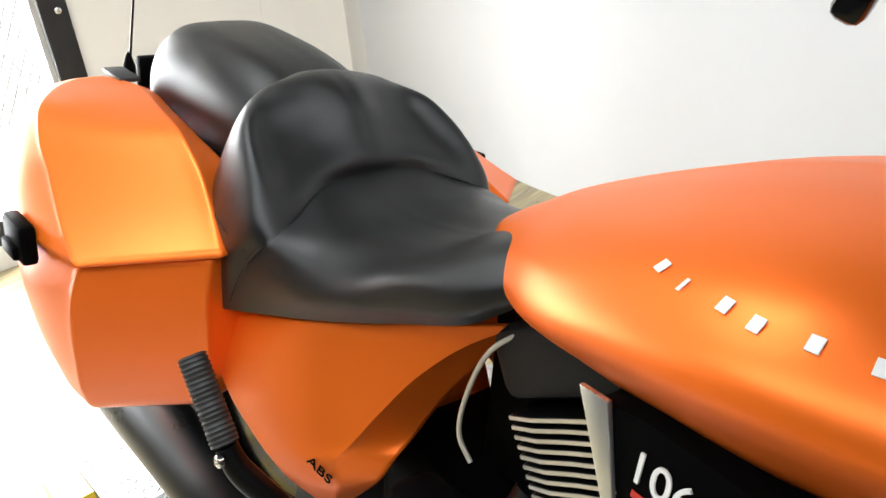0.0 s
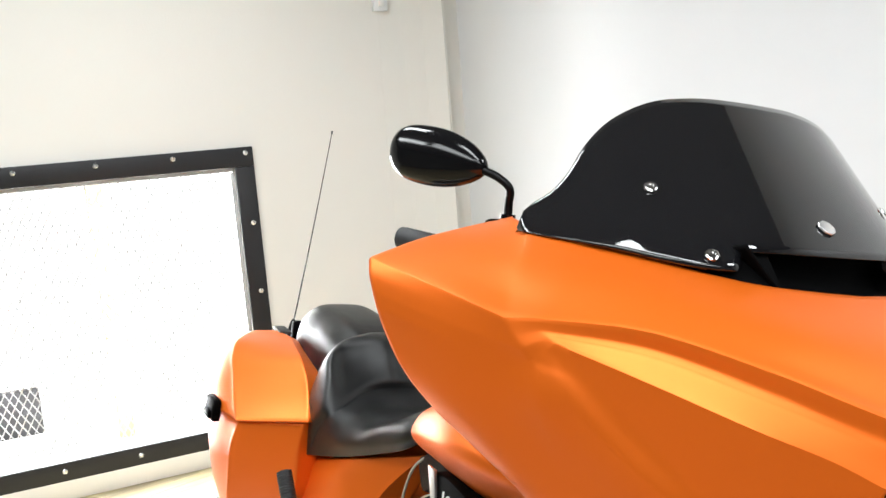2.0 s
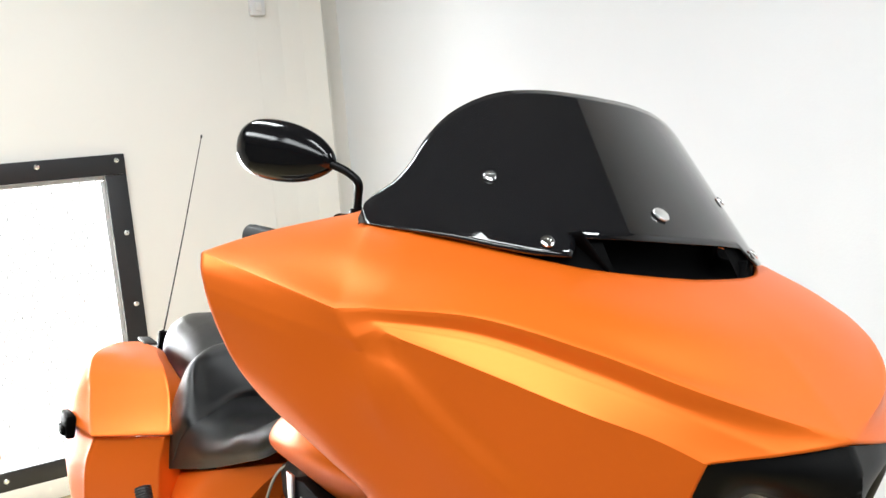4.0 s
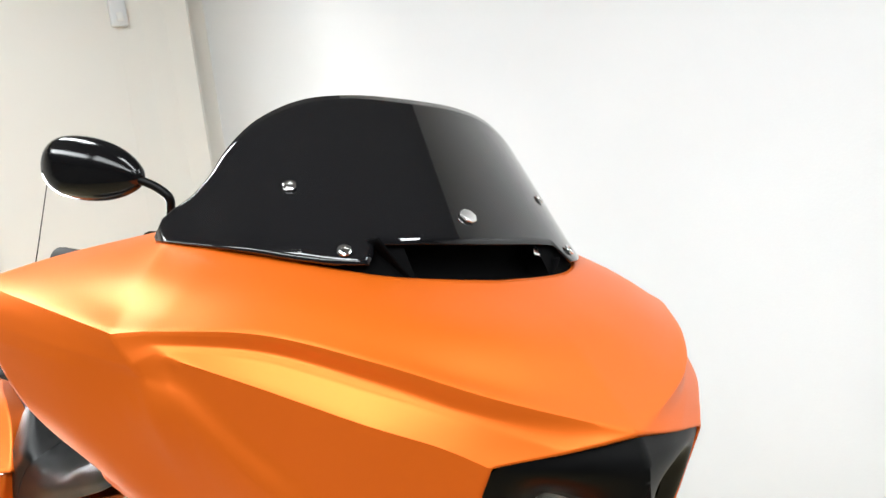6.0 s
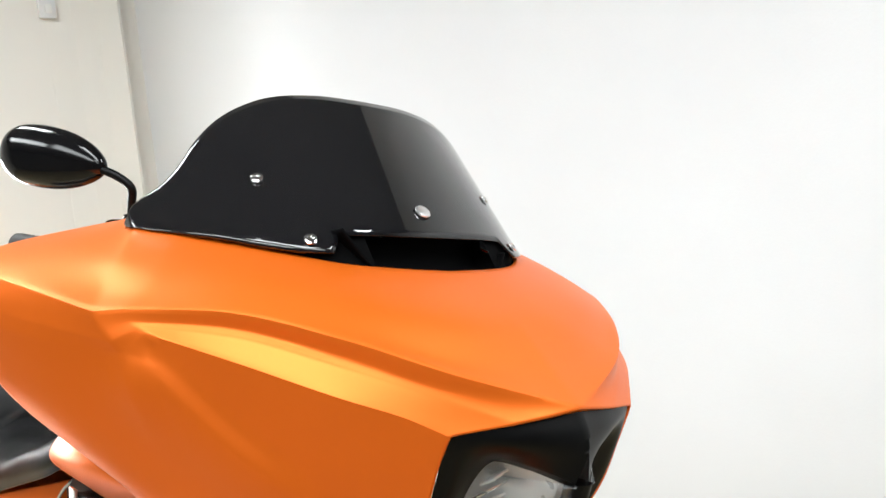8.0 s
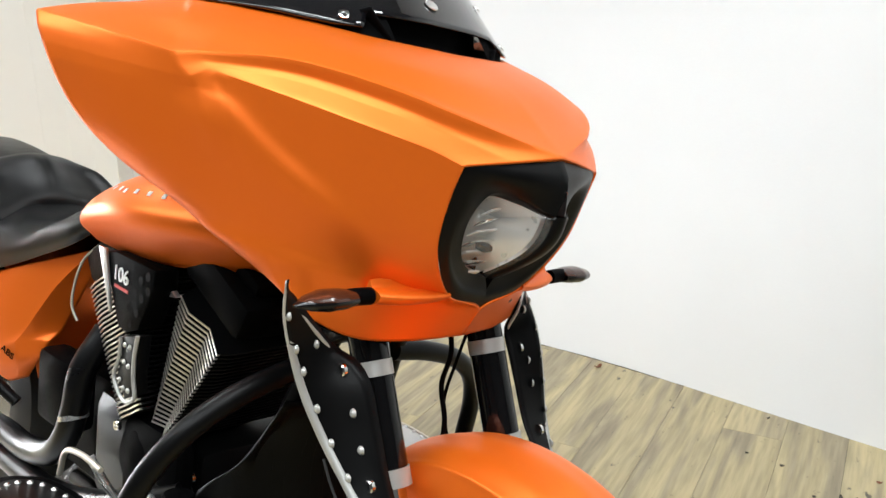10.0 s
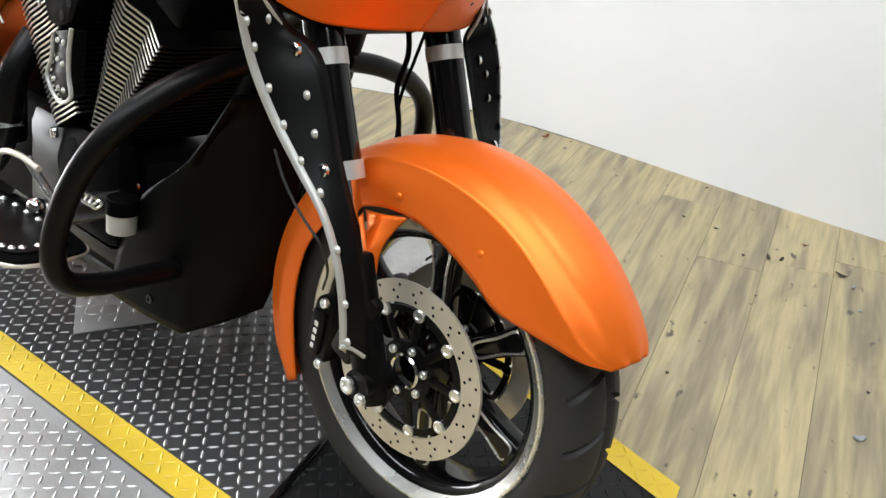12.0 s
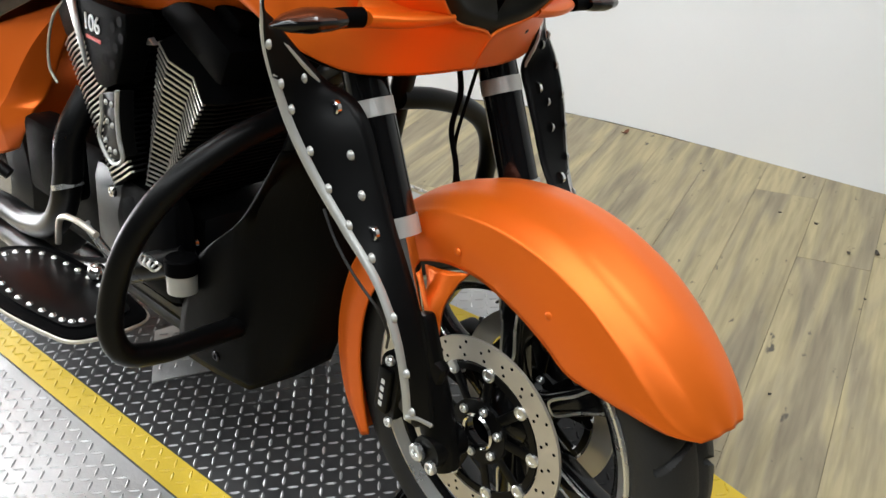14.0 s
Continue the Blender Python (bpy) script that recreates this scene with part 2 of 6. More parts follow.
def face_pose(g, x, z, lift=0.0012):
    """The pose on the outer flank of a right-hand surface g nearest to this length and height, facing out."""
    n0, n1 = g.shape[:2]
    flat = g.reshape(-1, 3)
    d = (flat[:, 0] - x) ** 2 + (flat[:, 2] - z) ** 2
    d[flat[:, 1] > -0.1] += 1
    i, j = divmod(int(np.argmin(d)), n1)
    i, j = min(max(i, 1), n0 - 2), min(max(j, 1), n1 - 2)
    du = Vector(g[i + 1][j] - g[i - 1][j]).normalized()
    dv = Vector(g[i][j + 1] - g[i][j - 1]).normalized()
    n = du.cross(dv).normalized()
    if n.y > 0:
        n = -n
    yy = -n
    zz = (Vector((0, 0, 1)) - yy * yy.z).normalized()
    xx = yy.cross(zz)
    return Matrix.Translation(Vector(g[i][j]) + n * lift) @ Matrix((xx, yy, zz)).transposed().to_4x4()


def grid(g, closed=False, cap=False, bm=None, mirror=False):
    """A sheet of quads on a grid of points; closed: each row is a ring; cap: fill the first and last row."""
    bm = bm or bmesh.new()
    for side in ((1, -1) if mirror else (1,)):
        v = [[bm.verts.new((p[0], p[1] * side, p[2])) for p in row] for row in g]
        nv = len(g[0])
        for i in range(len(g) - 1):
            for j in range(nv if closed else nv - 1):
                q = (v[i][j], v[i][(j + 1) % nv], v[i + 1][(j + 1) % nv], v[i + 1][j])
                bm.faces.new(q if side == 1 else q[::-1])
        if cap:
            for row in (v[0], v[-1]):
                bm.faces.new(row)
    if mirror:
        bmesh.ops.remove_doubles(bm, verts=bm.verts[:], dist=0.0004)
    return bm


def thick(ob, t, offset=-1.0):
    s = ob.modifiers.new("thickness", 'SOLIDIFY')
    s.thickness, s.offset = t, offset
    return ob


def tube(path, r, n=16, steps=40, bm=None, closed=False):
    """A round bar along a smooth path; r may be a number or one radius for each point of the path."""
    pts = spline(path, steps, closed)
    rr = np.full(steps, r) if np.isscalar(r) else np.interp(np.linspace(0, 1, steps), np.linspace(0, 1, len(r)), r)
    tang = np.gradient(pts, axis=0)
    if closed:
        tang = np.roll(pts, -1, axis=0) - np.roll(pts, 1, axis=0)
    up = Vector((0.123, 0.45, 0.88))
    rings = []
    for p, tn, q in zip(pts, tang, rr):
        tn = Vector(tn).normalized()
        a = (up - tn * up.dot(tn))
        a.normalize()
        up = a
        b = tn.cross(a)
        rings.append([np.array(Vector(p) + (a * math.cos(2 * math.pi * k / n) + b * math.sin(2 * math.pi * k / n)) * q) for k in range(n)])
    if closed:
        rings.append(rings[0])
    return grid(rings, closed=True, cap=not closed, bm=bm)


def lathe(profile, n=96, axis='Y', centre=(0, 0, 0), bm=None, arc=2 * math.pi):
    """Turns a closed or open profile of (along, radius) points about an axis through centre."""
    rings = []
    for k in range(n + 1):
        a = arc * k / n
        c, s = math.cos(a), math.sin(a)
        row = []
        for y, r in profile:
            p = {'Y': (r * c, y, r * s), 'X': (y, r * c, r * s), 'Z': (r * c, r * s, y)}[axis]
            row.append(np.array(p) + np.array(centre))
        rings.append(row)
    g = grid(rings, bm=bm)
    bmesh.ops.remove_doubles(g, verts=g.verts[:], dist=1e-5)
    return g


def box(size, centre=(0, 0, 0), bevel=0.0, bm=None, m=None, segments=2):
    """A box with rounded edges."""
    b2 = bmesh.new()
    bmesh.ops.create_cube(b2, size=1.0)
    for v in b2.verts:
        v.co = Vector((v.co.x * size[0], v.co.y * size[1], v.co.z * size[2]))
    if bevel:
        bmesh.ops.bevel(b2, geom=b2.edges[:], offset=bevel, segments=segments, affect='EDGES', profile=0.5)
    bmesh.ops.transform(b2, matrix=(m or Matrix()) @ Matrix.Translation(centre) if m else Matrix.Translation(centre), verts=b2.verts[:])
    return merge(bm, b2)


def merge(bm, other):
    if bm is None:
        return other
    me = bpy.data.meshes.new("join")
    other.to_mesh(me)
    other.free()
    bm.from_mesh(me)
    bpy.data.meshes.remove(me)
    return bm


def plate(outline, thickness, axis='Y', at=0.0, bevel=0.002, bm=None, side=-1):
    """A flat plate cut to an outline of (x, z) points (axis Y) or (x, y) points (axis Z), with softened rims."""
    b2 = bmesh.new()
    if axis == 'Y':
        vs = [b2.verts.new((x, at, z)) for x, z in outline]
        push = Vector((0, thickness * -side, 0))
    elif axis == 'X':
        vs = [b2.verts.new((at, y, z)) for y, z in outline]
        push = Vector((thickness * -side, 0, 0))
    else:
        vs = [b2.verts.new((x, y, at)) for x, y in outline]
        push = Vector((0, 0, thickness * side))
    f = b2.faces.new(vs)
    r = bmesh.ops.extrude_face_region(b2, geom=[f])
    bmesh.ops.translate(b2, vec=push, verts=[v for v in r["geom"] if isinstance(v, bmesh.types.BMVert)])
    if bevel:
        bmesh.ops.bevel(b2, geom=[e for e in b2.edges if len(e.link_faces) == 2 and e.calc_face_angle(0) > 0.6], offset=bevel, segments=2, affect='EDGES', profile=0.5)
    return merge(bm, b2)


def dome(r, h, n=12, rings=4):
    """A round-headed stud, standing along -Y from the origin."""
    prof = [(0.0, r)] + [(-h * math.sin(math.pi / 2 * k / rings), r * math.cos(math.pi / 2 * k / rings) + 1e-5) for k in range(rings + 1)]
    return lathe(prof, n)


def bolt_head(r, h, n=16):
    """A socket-headed bolt with a rounded rim and a hexagonal recess, along -Y."""
    prof = [(0, r), (-h * 0.75, r), (-h, r * 0.82), (-h, r * 0.5), (-h * 0.45, r * 0.46), (-h * 0.45, 0.0001)]
    return lathe(prof, n)


def letters(text, size, depth=0.0006):
    """Flat raised lettering in the built-in font as a mesh, centred, lying in the XZ plane and read from -Y."""
    cu = bpy.data.curves.new("lettering", 'FONT')
    cu.body, cu.size, cu.extrude, cu.align_x, cu.align_y = text, size, depth, 'CENTER', 'CENTER'
    ob = bpy.data.objects.new("lettering", cu)
    scene.collection.objects.link(ob)
    me = bpy.data.meshes.new_from_object(ob.evaluated_get(bpy.context.evaluated_depsgraph_get()))
    bpy.data.objects.remove(ob)
    bm = bmesh.new()
    bm.from_mesh(me)
    bpy.data.meshes.remove(me)
    bmesh.ops.rotate(bm, cent=(0, 0, 0), matrix=Matrix.Rotation(radians(90), 3, 'X'), verts=bm.verts[:])
    return bm

# ---- the room ----


def wall_run(name, pts, z0, z1, t, mat):
    """A wall of thickness t along a bent line, behind (left of) its direction of travel."""
    bm = bmesh.new()
    front, back = [], []
    for i, p in enumerate(pts):
        a = Vector(pts[max(i - 1, 0)])
        b = Vector(pts[min(i + 1, len(pts) - 1)])
        d = (b - a).normalized()
        nrm = Vector((-d.y, d.x))
        front.append(Vector(p))
        back.append(Vector(p) + nrm * t)
    ring = front + back[::-1]
    lo = [bm.verts.new((p.x, p.y, z0)) for p in ring]
    hi = [bm.verts.new((p.x, p.y, z1)) for p in ring]
    n = len(ring)
    for i in range(n):
        bm.faces.new((lo[i], lo[(i + 1) % n], hi[(i + 1) % n], hi[i]))
    bm.faces.new(lo)
    bm.faces.new(hi)
    ob = part(name, bm, mat)
    return tagged(ob, kind="structure")


TOP = 3.0
curve_n = [tuple(p) for p in spline([(4.2, 2.15, 0), (0.3, 1.93, 0), (-1.25, 1.88, 0), (-1.9, 1.68, 0), (-2.45, 1.45, 0), (-2.88, 1.432, 0)], 30)[:, :2]]
tagged(wall_run("wall_north", curve_n + [(-3.5, 1.29)], FLOOR_Z, TOP, -0.15, WALL), "white painted wall that bends towards the corner", "wall")
tagged(wall_run("wall_east", [(4.2, -4.6), (4.2, 2.15)], FLOOR_Z, TOP, -0.15, DARK_WALL), "plain dark grey wall", "wall")
tagged(wall_run("wall_south", [(4.35, -4.6), (-3.65, -4.6)], FLOOR_Z, TOP, 0.15, DARK_WALL), "plain dark grey wall", "wall")

# west wall with the window opening
WX, WY0, WY1, WZ0, WZ1 = -3.5, -1.36, 0.09, 0.10, 1.33
bm = bmesh.new()
for y0, y1, z0, z1 in ((-4.6, WY0, FLOOR_Z, TOP), (WY1, 1.31, FLOOR_Z, TOP), (WY0, WY1, FLOOR_Z, WZ0), (WY0, WY1, WZ1, TOP)):
    box((0.15, y1 - y0, z1 - z0), (WX - 0.075, (y0 + y1) / 2, (z0 + z1) / 2), bm=bm)
flare = [(WX - 0.02, 0.86), (WX + 0.002, 0.86), (WX + 0.010, 0.98), (WX + 0.034, 1.08), (WX + 0.085, 1.17), (WX + 0.075, 1.185), (WX - 0.02, 1.20)]
plate(flare, TOP - FLOOR_Z, 'Z', FLOOR_Z, 0, bm, side=1)
tagged(part("wall_west", bm, WALL_CREAM, smooth=False), "cream painted wall with a barred window", "wall", kind="structure")

bm = box((8.1, 7.2, 0.12), (0.3, -1.2, TOP + 0.06))
tagged(part("ceiling", bm, DARK_WALL, smooth=False), "plain dark ceiling", "ceiling", kind="structure")

# window: bolted steel frame, wire mesh, an upright post behind it
win = tagged(empty("window_1"), "bright window behind wire mesh in a bolted black steel frame", "window", kind="structure")
FW = 0.09
for nm, cy, cz, sy, sz in (("frame_top", (WY0 + WY1) / 2, WZ1 + 0.045, WY1 - WY0 + 2 * FW, FW), ("frame_bottom", (WY0 + WY1) / 2, WZ0 - 0.045, WY1 - WY0 + 2 * FW, FW)):
    part(nm, box((0.02, sy, sz), (WX + 0.011, cy, cz), 0.003), FRAME_BLACK, win)
for nm, cy in (("frame_side", WY1 + 0.045), ("frame_side", WY0 - 0.045)):
    part(nm, box((0.018, FW, WZ1 - WZ0 - 0.002), (WX + 0.010, cy, (WZ0 + WZ1) / 2), 0.003), FRAME_BLACK, win)
for nm, s, c in (("inner_rail", (0.03, WY1 - WY0, 0.02), (WX - 0.02, (WY0 + WY1) / 2, WZ1 - 0.011)), ("inner_rail", (0.03, 0.02, WZ1 - WZ0 - 0.05), (WX - 0.02, WY1 - 0.011, (WZ0 + WZ1) / 2))):
    part(nm, box(s, c, 0.003), WIRE, win)
stud = part("frame_bolt", lathe([(0, 0.011), (0.004, 0.011), (0.008, 0.006), (0.008, 0.0002)], 12, 'X', (0, 0, 0)), ALLOY, win, "small round steel bolt")
stud.matrix_basis = pose(WX + 0.021, 0.145, 1.393)
for k in range(1, 5):
    again(stud, pose(WX + 0.021, 0.145 - k * 0.325, 1.393))
for k in range(5):
    again(stud, pose(WX + 0.021, -0.16 - k * 0.323, 0.06))
for k in range(1, 4):
    again(stud, pose(WX + 0.020, 0.147, 1.393 - k * 0.328))
# diamond wire mesh
bm = bmesh.new()
wy, wz, pitch = WY1 - WY0, WZ1 - WZ0, 0.034
for lean in (1, -1):
    k = -wz * 0.55
    while k < wy + wz * 0.55:
        a, b = Vector((0, k, 0)), Vector((0, k + lean * wz * 0.55, wz))
        lo, hi = sorted((a, b), key=lambda v: v.y)
        if hi.y > 0 and lo.y < wy:
            d = hi - lo
            t0, t1 = max(0, -lo.y / d.y), min(1, (wy - lo.y) / d.y)
            p, q = lo + d * t0, lo + d * t1
            if (q - p).length > 0.02:
                mid, ang = (p + q) / 2, math.atan2(d.z, d.y)
                box((0.0016, (q - p).length, 0.0050), (0, 0, 0), bm=bm, m=Matrix.Translation((WX - 0.028 + 0.002 * lean, WY0 + mid.y, WZ0 + mid.z)) @ Matrix.Rotation(ang, 4, 'X'))
        k += pitch
tagged(part("wire_mesh", bm, WIRE, win, "fine diamond wire mesh", smooth=False), kind="stuff")
part("outer_post", box((0.05, 0.075, 1.5), (WX - 0.34, -0.52, 0.72), 0.005), POST_TAN, win, "tan post outside")
part("outer_block", box((0.05, 0.2, 0.22), (WX - 0.30, -0.98, 0.27), 0.005), FRAME_BLACK, win, "dark box outside")
bm = box((0.01, 4.2, 3.4), (WX - 1.2, -0.6, 0.8))
tagged(part("backdrop", bm, OUTSIDE, smooth=False), "overexposed daylight outside the window", "backdrop", kind="structure")

# pale strip of baseboard under the window
bm = box((0.02, 3.8, 0.09), (WX + 0.0125, -0.67, FLOOR_Z + 0.045), 0.003)
tagged(part("baseboard", bm, WALL_CREAM), "pale painted baseboard", "baseboard", kind="structure")

# small sensor high on the west wall
sensor = tagged(empty("wall_sensor"), "small white plastic sensor box fixed high on the wall", "sensor")
part("housing", box((0.035, 0.075, 0.12), (WX + 0.0175, 0.87, 2.075), 0.008), WALL, sensor)
part("sensor_window", box((0.012, 0.03, 0.04), (WX + 0.041, 0.87, 2.055), 0.004), CEILING_WHITE, sensor, "milky lens window")


# ---- turntable and ramp ----
# plan of the tread-plate track, along its own axis, which is turned a little from the bike's
TRACK = pose(-0.186, -0.089, 0, 0, 0, 3.4)


def lugs(inside, x0, x1, y0, y1, pitch, length, width, height, z, bm_verts, bm_faces):
    """Raised lozenges of a tread plate, laid crosswise in turn, where inside(x, y) holds."""
    nx, ny = int((x1 - x0) / pitch) + 1, int((y1 - y0) / pitch) + 1
    for i in range(nx):
        for j in range(ny):
            x, y = x0 + i * pitch, y0 + j * pitch
            if not inside(x, y):
                continue
            a = radians(45 if (i + j) % 2 else -45)
            c, s = math.cos(a), math.sin(a)
            zz = z(x, y) if callable(z) else z
            base = len(bm_verts)
            for u, v, h in ((-1, 0, 0), (-0.35, -1, 0), (0.35, -1, 0), (1, 0, 0), (0.35, 1, 0), (-0.35, 1, 0), (-0.55, 0, 1), (0.55, 0, 1)):
                du, dv = u * length / 2, v * width / 2
                bm_verts.append((x + du * c - dv * s, y + du * s + dv * c, zz + h * height - (0 if h else 0.0004)))
            for f in ((0, 1, 6), (1, 2, 7, 6), (2, 3, 7), (3, 4, 7), (4, 5, 6, 7), (5, 0, 6)):
                bm_faces.append([base + q for q in f])


def lug_part(name, verts, faces, mat, parent, label):
    me = bpy.data.meshes.new(name)
    me.from_pydata(verts, [], faces)
    me.materials.append(mat)
    ob = new(name, me)
    ob.parent = parent
    return tagged(ob, label, kind="stuff")


NEAR, FAR, BAND = -0.157, 0.65, 0.066
DECK_X0, FLAP_X0 = -1.77, -2.10


def track_z(x, y):
    """Height of the track: level behind the slanting hinge, falling to the floor ahead of it."""
    h = x + 0.21 * y
    return 0.0 if h < 0 else -0.068 * min(1.0, h / (0.655 - 0.21 * 0.01))


def near_edge(x):
    return NEAR + max(0.0, x - 0.032) * (0.147 / 0.623)


def far_edge(x):
    return FAR - max(0.0, x + 0.137) * (0.11 / 0.687)


table = tagged(empty("turntable"), "round aluminium tread-plate turntable low on the floor", "turntable")
DISC_C, DISC_R = (-1.105, 0.027), 0.90
bm = lathe([(FLOOR_Z + 0.001, DISC_R), (-0.004, DISC_R), (-0.0015, DISC_R - 0.003), (-0.0015, 0.001)], 160, 'Z', (*DISC_C, 0))
part("disc", bm, TREAD_SILVER, table)
v, f = [], []
inv = TRACK.inverted()


def on_disc(x, y):
    q = inv @ Vector((x, y, 0))
    return (x - DISC_C[0]) ** 2 + (y - DISC_C[1]) ** 2 < (DISC_R - 0.02) ** 2 and (q.y < NEAR - 0.012 or q.y > FAR + 0.012) and x > -2.6 and y < 0.75


lugs(on_disc, -2.7, -0.1, -1.15, 0.8, 0.0262, 0.027, 0.0075, 0.0022, -0.0015, v, f)
lug_part("disc_tread", v, f, TREAD_SILVER, table, "raised tread lugs")
v, f = [], []
for k in range(216):  # lugs on the upright rim, leaning to and fro
    a0 = 2 * math.pi * k / 216
    for row in (0, 1):
        lean_ = radians(45 if (k + row) % 2 else -45)
        zc, base = FLOOR_Z + 0.024 + 0.027 * row, len(v)
        for u, w, h in ((-1, 0, 0), (-0.35, -1, 0), (0.35, -1, 0), (1, 0, 0), (0.35, 1, 0), (-0.35, 1, 0), (-0.55, 0, 1), (0.55, 0, 1)):
            du, dw = u * 0.0135, w * 0.00375
            r_, a_ = DISC_R - 0.0004 + 0.0024 * h, a0 + (du * math.cos(lean_) - dw * math.sin(lean_)) / DISC_R
            v.append((DISC_C[0] + r_ * math.cos(a_), DISC_C[1] + r_ * math.sin(a_), zc + du * math.sin(lean_) + dw * math.cos(lean_)))
        f.extend([base + q for q in face] for face in ((0, 1, 6), (1, 2, 7, 6), (2, 3, 7), (3, 4, 7), (4, 5, 6, 7), (5, 0, 6)))
lug_part("rim_tread", v, f, TREAD_SILVER, table, "raised tread lugs on the upright rim")

track = tagged(empty("wheel_track", TRACK), "black tread-plate track with worn yellow edges and hinged ramp", "ramp")


def ribbon(name, lo, hi, x0, lift, mat, label="", skirt=False):
    """A strip of the track between two edges lo(x) and hi(x), following its height; lift stands it proud."""
    xs = list(np.linspace(x0, 0.66, 90))
    bm = bmesh.new()
    top = []
    for x in xs:
        row = []
        for k in range(13):
            y = lo(x) + (hi(x) - lo(x)) * k / 12
            xx = min(x, 0.655 - 0.19 * (y + 0.01))
            row.append(bm.verts.new((xx, y, track_z(xx, y) + lift)))
        top.append(row)
    for a, b in zip(top, top[1:]):
        for k in range(12):
            bm.faces.new((a[k], b[k], b[k + 1], a[k + 1]))
    if skirt:
        ring = [r[0] for r in top] + top[-1][1:] + [r[-1] for r in top[::-1]][1:] + top[0][::-1][1:-1]
        low = [bm.verts.new((v.co.x, v.co.y, min(v.co.z - 0.003, FLOOR_Z + 0.001))) for v in ring]
        for k in range(len(ring)):
            bm.faces.new((ring[k], ring[(k + 1) % len(ring)], low[(k + 1) % len(ring)], low[k]))
    bmesh.ops.remove_doubles(bm, verts=bm.verts[:], dist=0.0005)
    return part(name, bm, mat, track, label, smooth=False)


deck = ribbon("deck", near_edge, far_edge, DECK_X0, 0.004, TREAD_BLACK, skirt=True)
# faces ahead of the hinge take the black darkened for shade
deck.data.materials.append(RAMP_SHADED)
for poly in deck.data.polygons:
    if poly.center.x + 0.21 * poly.center.y > 0.0:
        poly.material_index = 1
ribbon("edge_stripe", lambda x: near_edge(x) + 0.001, lambda x: near_edge(x) + BAND, DECK_X0, 0.0065, YELLOW, "worn yellow painted stripe")
ribbon("edge_stripe", lambda x: far_edge(x) - BAND, lambda x: far_edge(x) - 0.001, DECK_X0, 0.0065, YELLOW, "worn yellow painted stripe")


part("side_plate", box((1.80, 0.003, 0.066), (-0.868, NEAR - 0.0025, -0.036), 0.0008), TREAD_SILVER, track, "bare aluminium side plate")
v, f = [], []
for k in range(24):  # tread plate along the side of the ramp ahead of the hinge
    x = 0.045 + 0.0262 * k
    for row in range(2):
        z = FLOOR_Z + 0.012 + 0.022 * row
        if z > track_z(x, NEAR) - 0.008:
            continue
        lean_, base = radians(45 if (k + row) % 2 else -45), len(v)
        for u, w, h in ((-1, 0, 0), (-0.35, -1, 0), (0.35, -1, 0), (1, 0, 0), (0.35, 1, 0), (-0.35, 1, 0), (-0.55, 0, 1), (0.55, 0, 1)):
            du, dw = u * 0.0135, w * 0.00375
            xx = x + du * math.cos(lean_) - dw * math.sin(lean_)
            v.append((xx, near_edge(xx) - 0.0035 - 0.0022 * h, z + du * math.sin(lean_) + dw * math.cos(lean_)))
        f.extend([base + q for q in face] for face in ((0, 1, 6), (1, 2, 7, 6), (2, 3, 7), (3, 4, 7), (4, 5, 6, 7), (5, 0, 6)))
lug_part("side_tread", v, f, TREAD_SILVER, track, "raised tread lugs on the side plate")
bm = bmesh.new()
edge_x = list(np.linspace(0.034, 0.60, 30))
hi_ = [bm.verts.new((x, near_edge(x) - 0.003, track_z(x, near_edge(x)) - 0.001)) for x in edge_x]
lo_ = [bm.verts.new((x, near_edge(x) - 0.003, FLOOR_Z + 0.001)) for x in edge_x]
for k in range(29):
    bm.faces.new((hi_[k], hi_[k + 1], lo_[k + 1], lo_[k]))
thick(part("side_plate", bm, TREAD_SILVER, track, "bare aluminium side plate", smooth=False), 0.002, 0)


def short(x, y):
    return x < 0.63 - 0.19 * (y + 0.01)


def behind(x, y):
    return x + 0.21 * y < -0.008


# the ramp's lugs share its shade-darkened black
for nm, lo, hi, lift, keep, mat, label in (("deck_tread", lambda x: near_edge(x) + BAND + 0.010, lambda x: far_edge(x) - BAND - 0.010, 0.004, behind, LUG_BLACK, "raised tread lugs worn to bare metal"),
                                           ("ramp_tread", lambda x: near_edge(x) + BAND + 0.010, lambda x: far_edge(x) - BAND - 0.010, 0.004, lambda x, y: not behind(x, y), RAMP_SHADED, "raised black tread lugs"),
                                           ("stripe_tread", lambda x: near_edge(x) + 0.010, lambda x: near_edge(x) + BAND - 0.008, 0.0065, short, YELLOW, "raised tread lugs under worn yellow paint"),
                                           ("stripe_tread", lambda x: far_edge(x) - BAND + 0.008, lambda x: far_edge(x) - 0.010, 0.0065, short, YELLOW, "raised tread lugs under worn yellow paint")):
    v, f = [], []
    lugs(lambda x, y: lo(x) < y < hi(x) and short(x, y) and keep(x, y), DECK_X0 + 0.015, 0.64, NEAR, FAR, 0.0262, 0.027, 0.0075, 0.0021, lambda x, y: track_z(x, y) + lift, v, f)
    lug_part(nm, v, f, mat, track, label)
# bare flap at the track's rear end, with a painted edge
def flap_z(x, y):
    return 0.002 - 0.070 * (DECK_X0 - x) / (DECK_X0 - FLAP_X0)


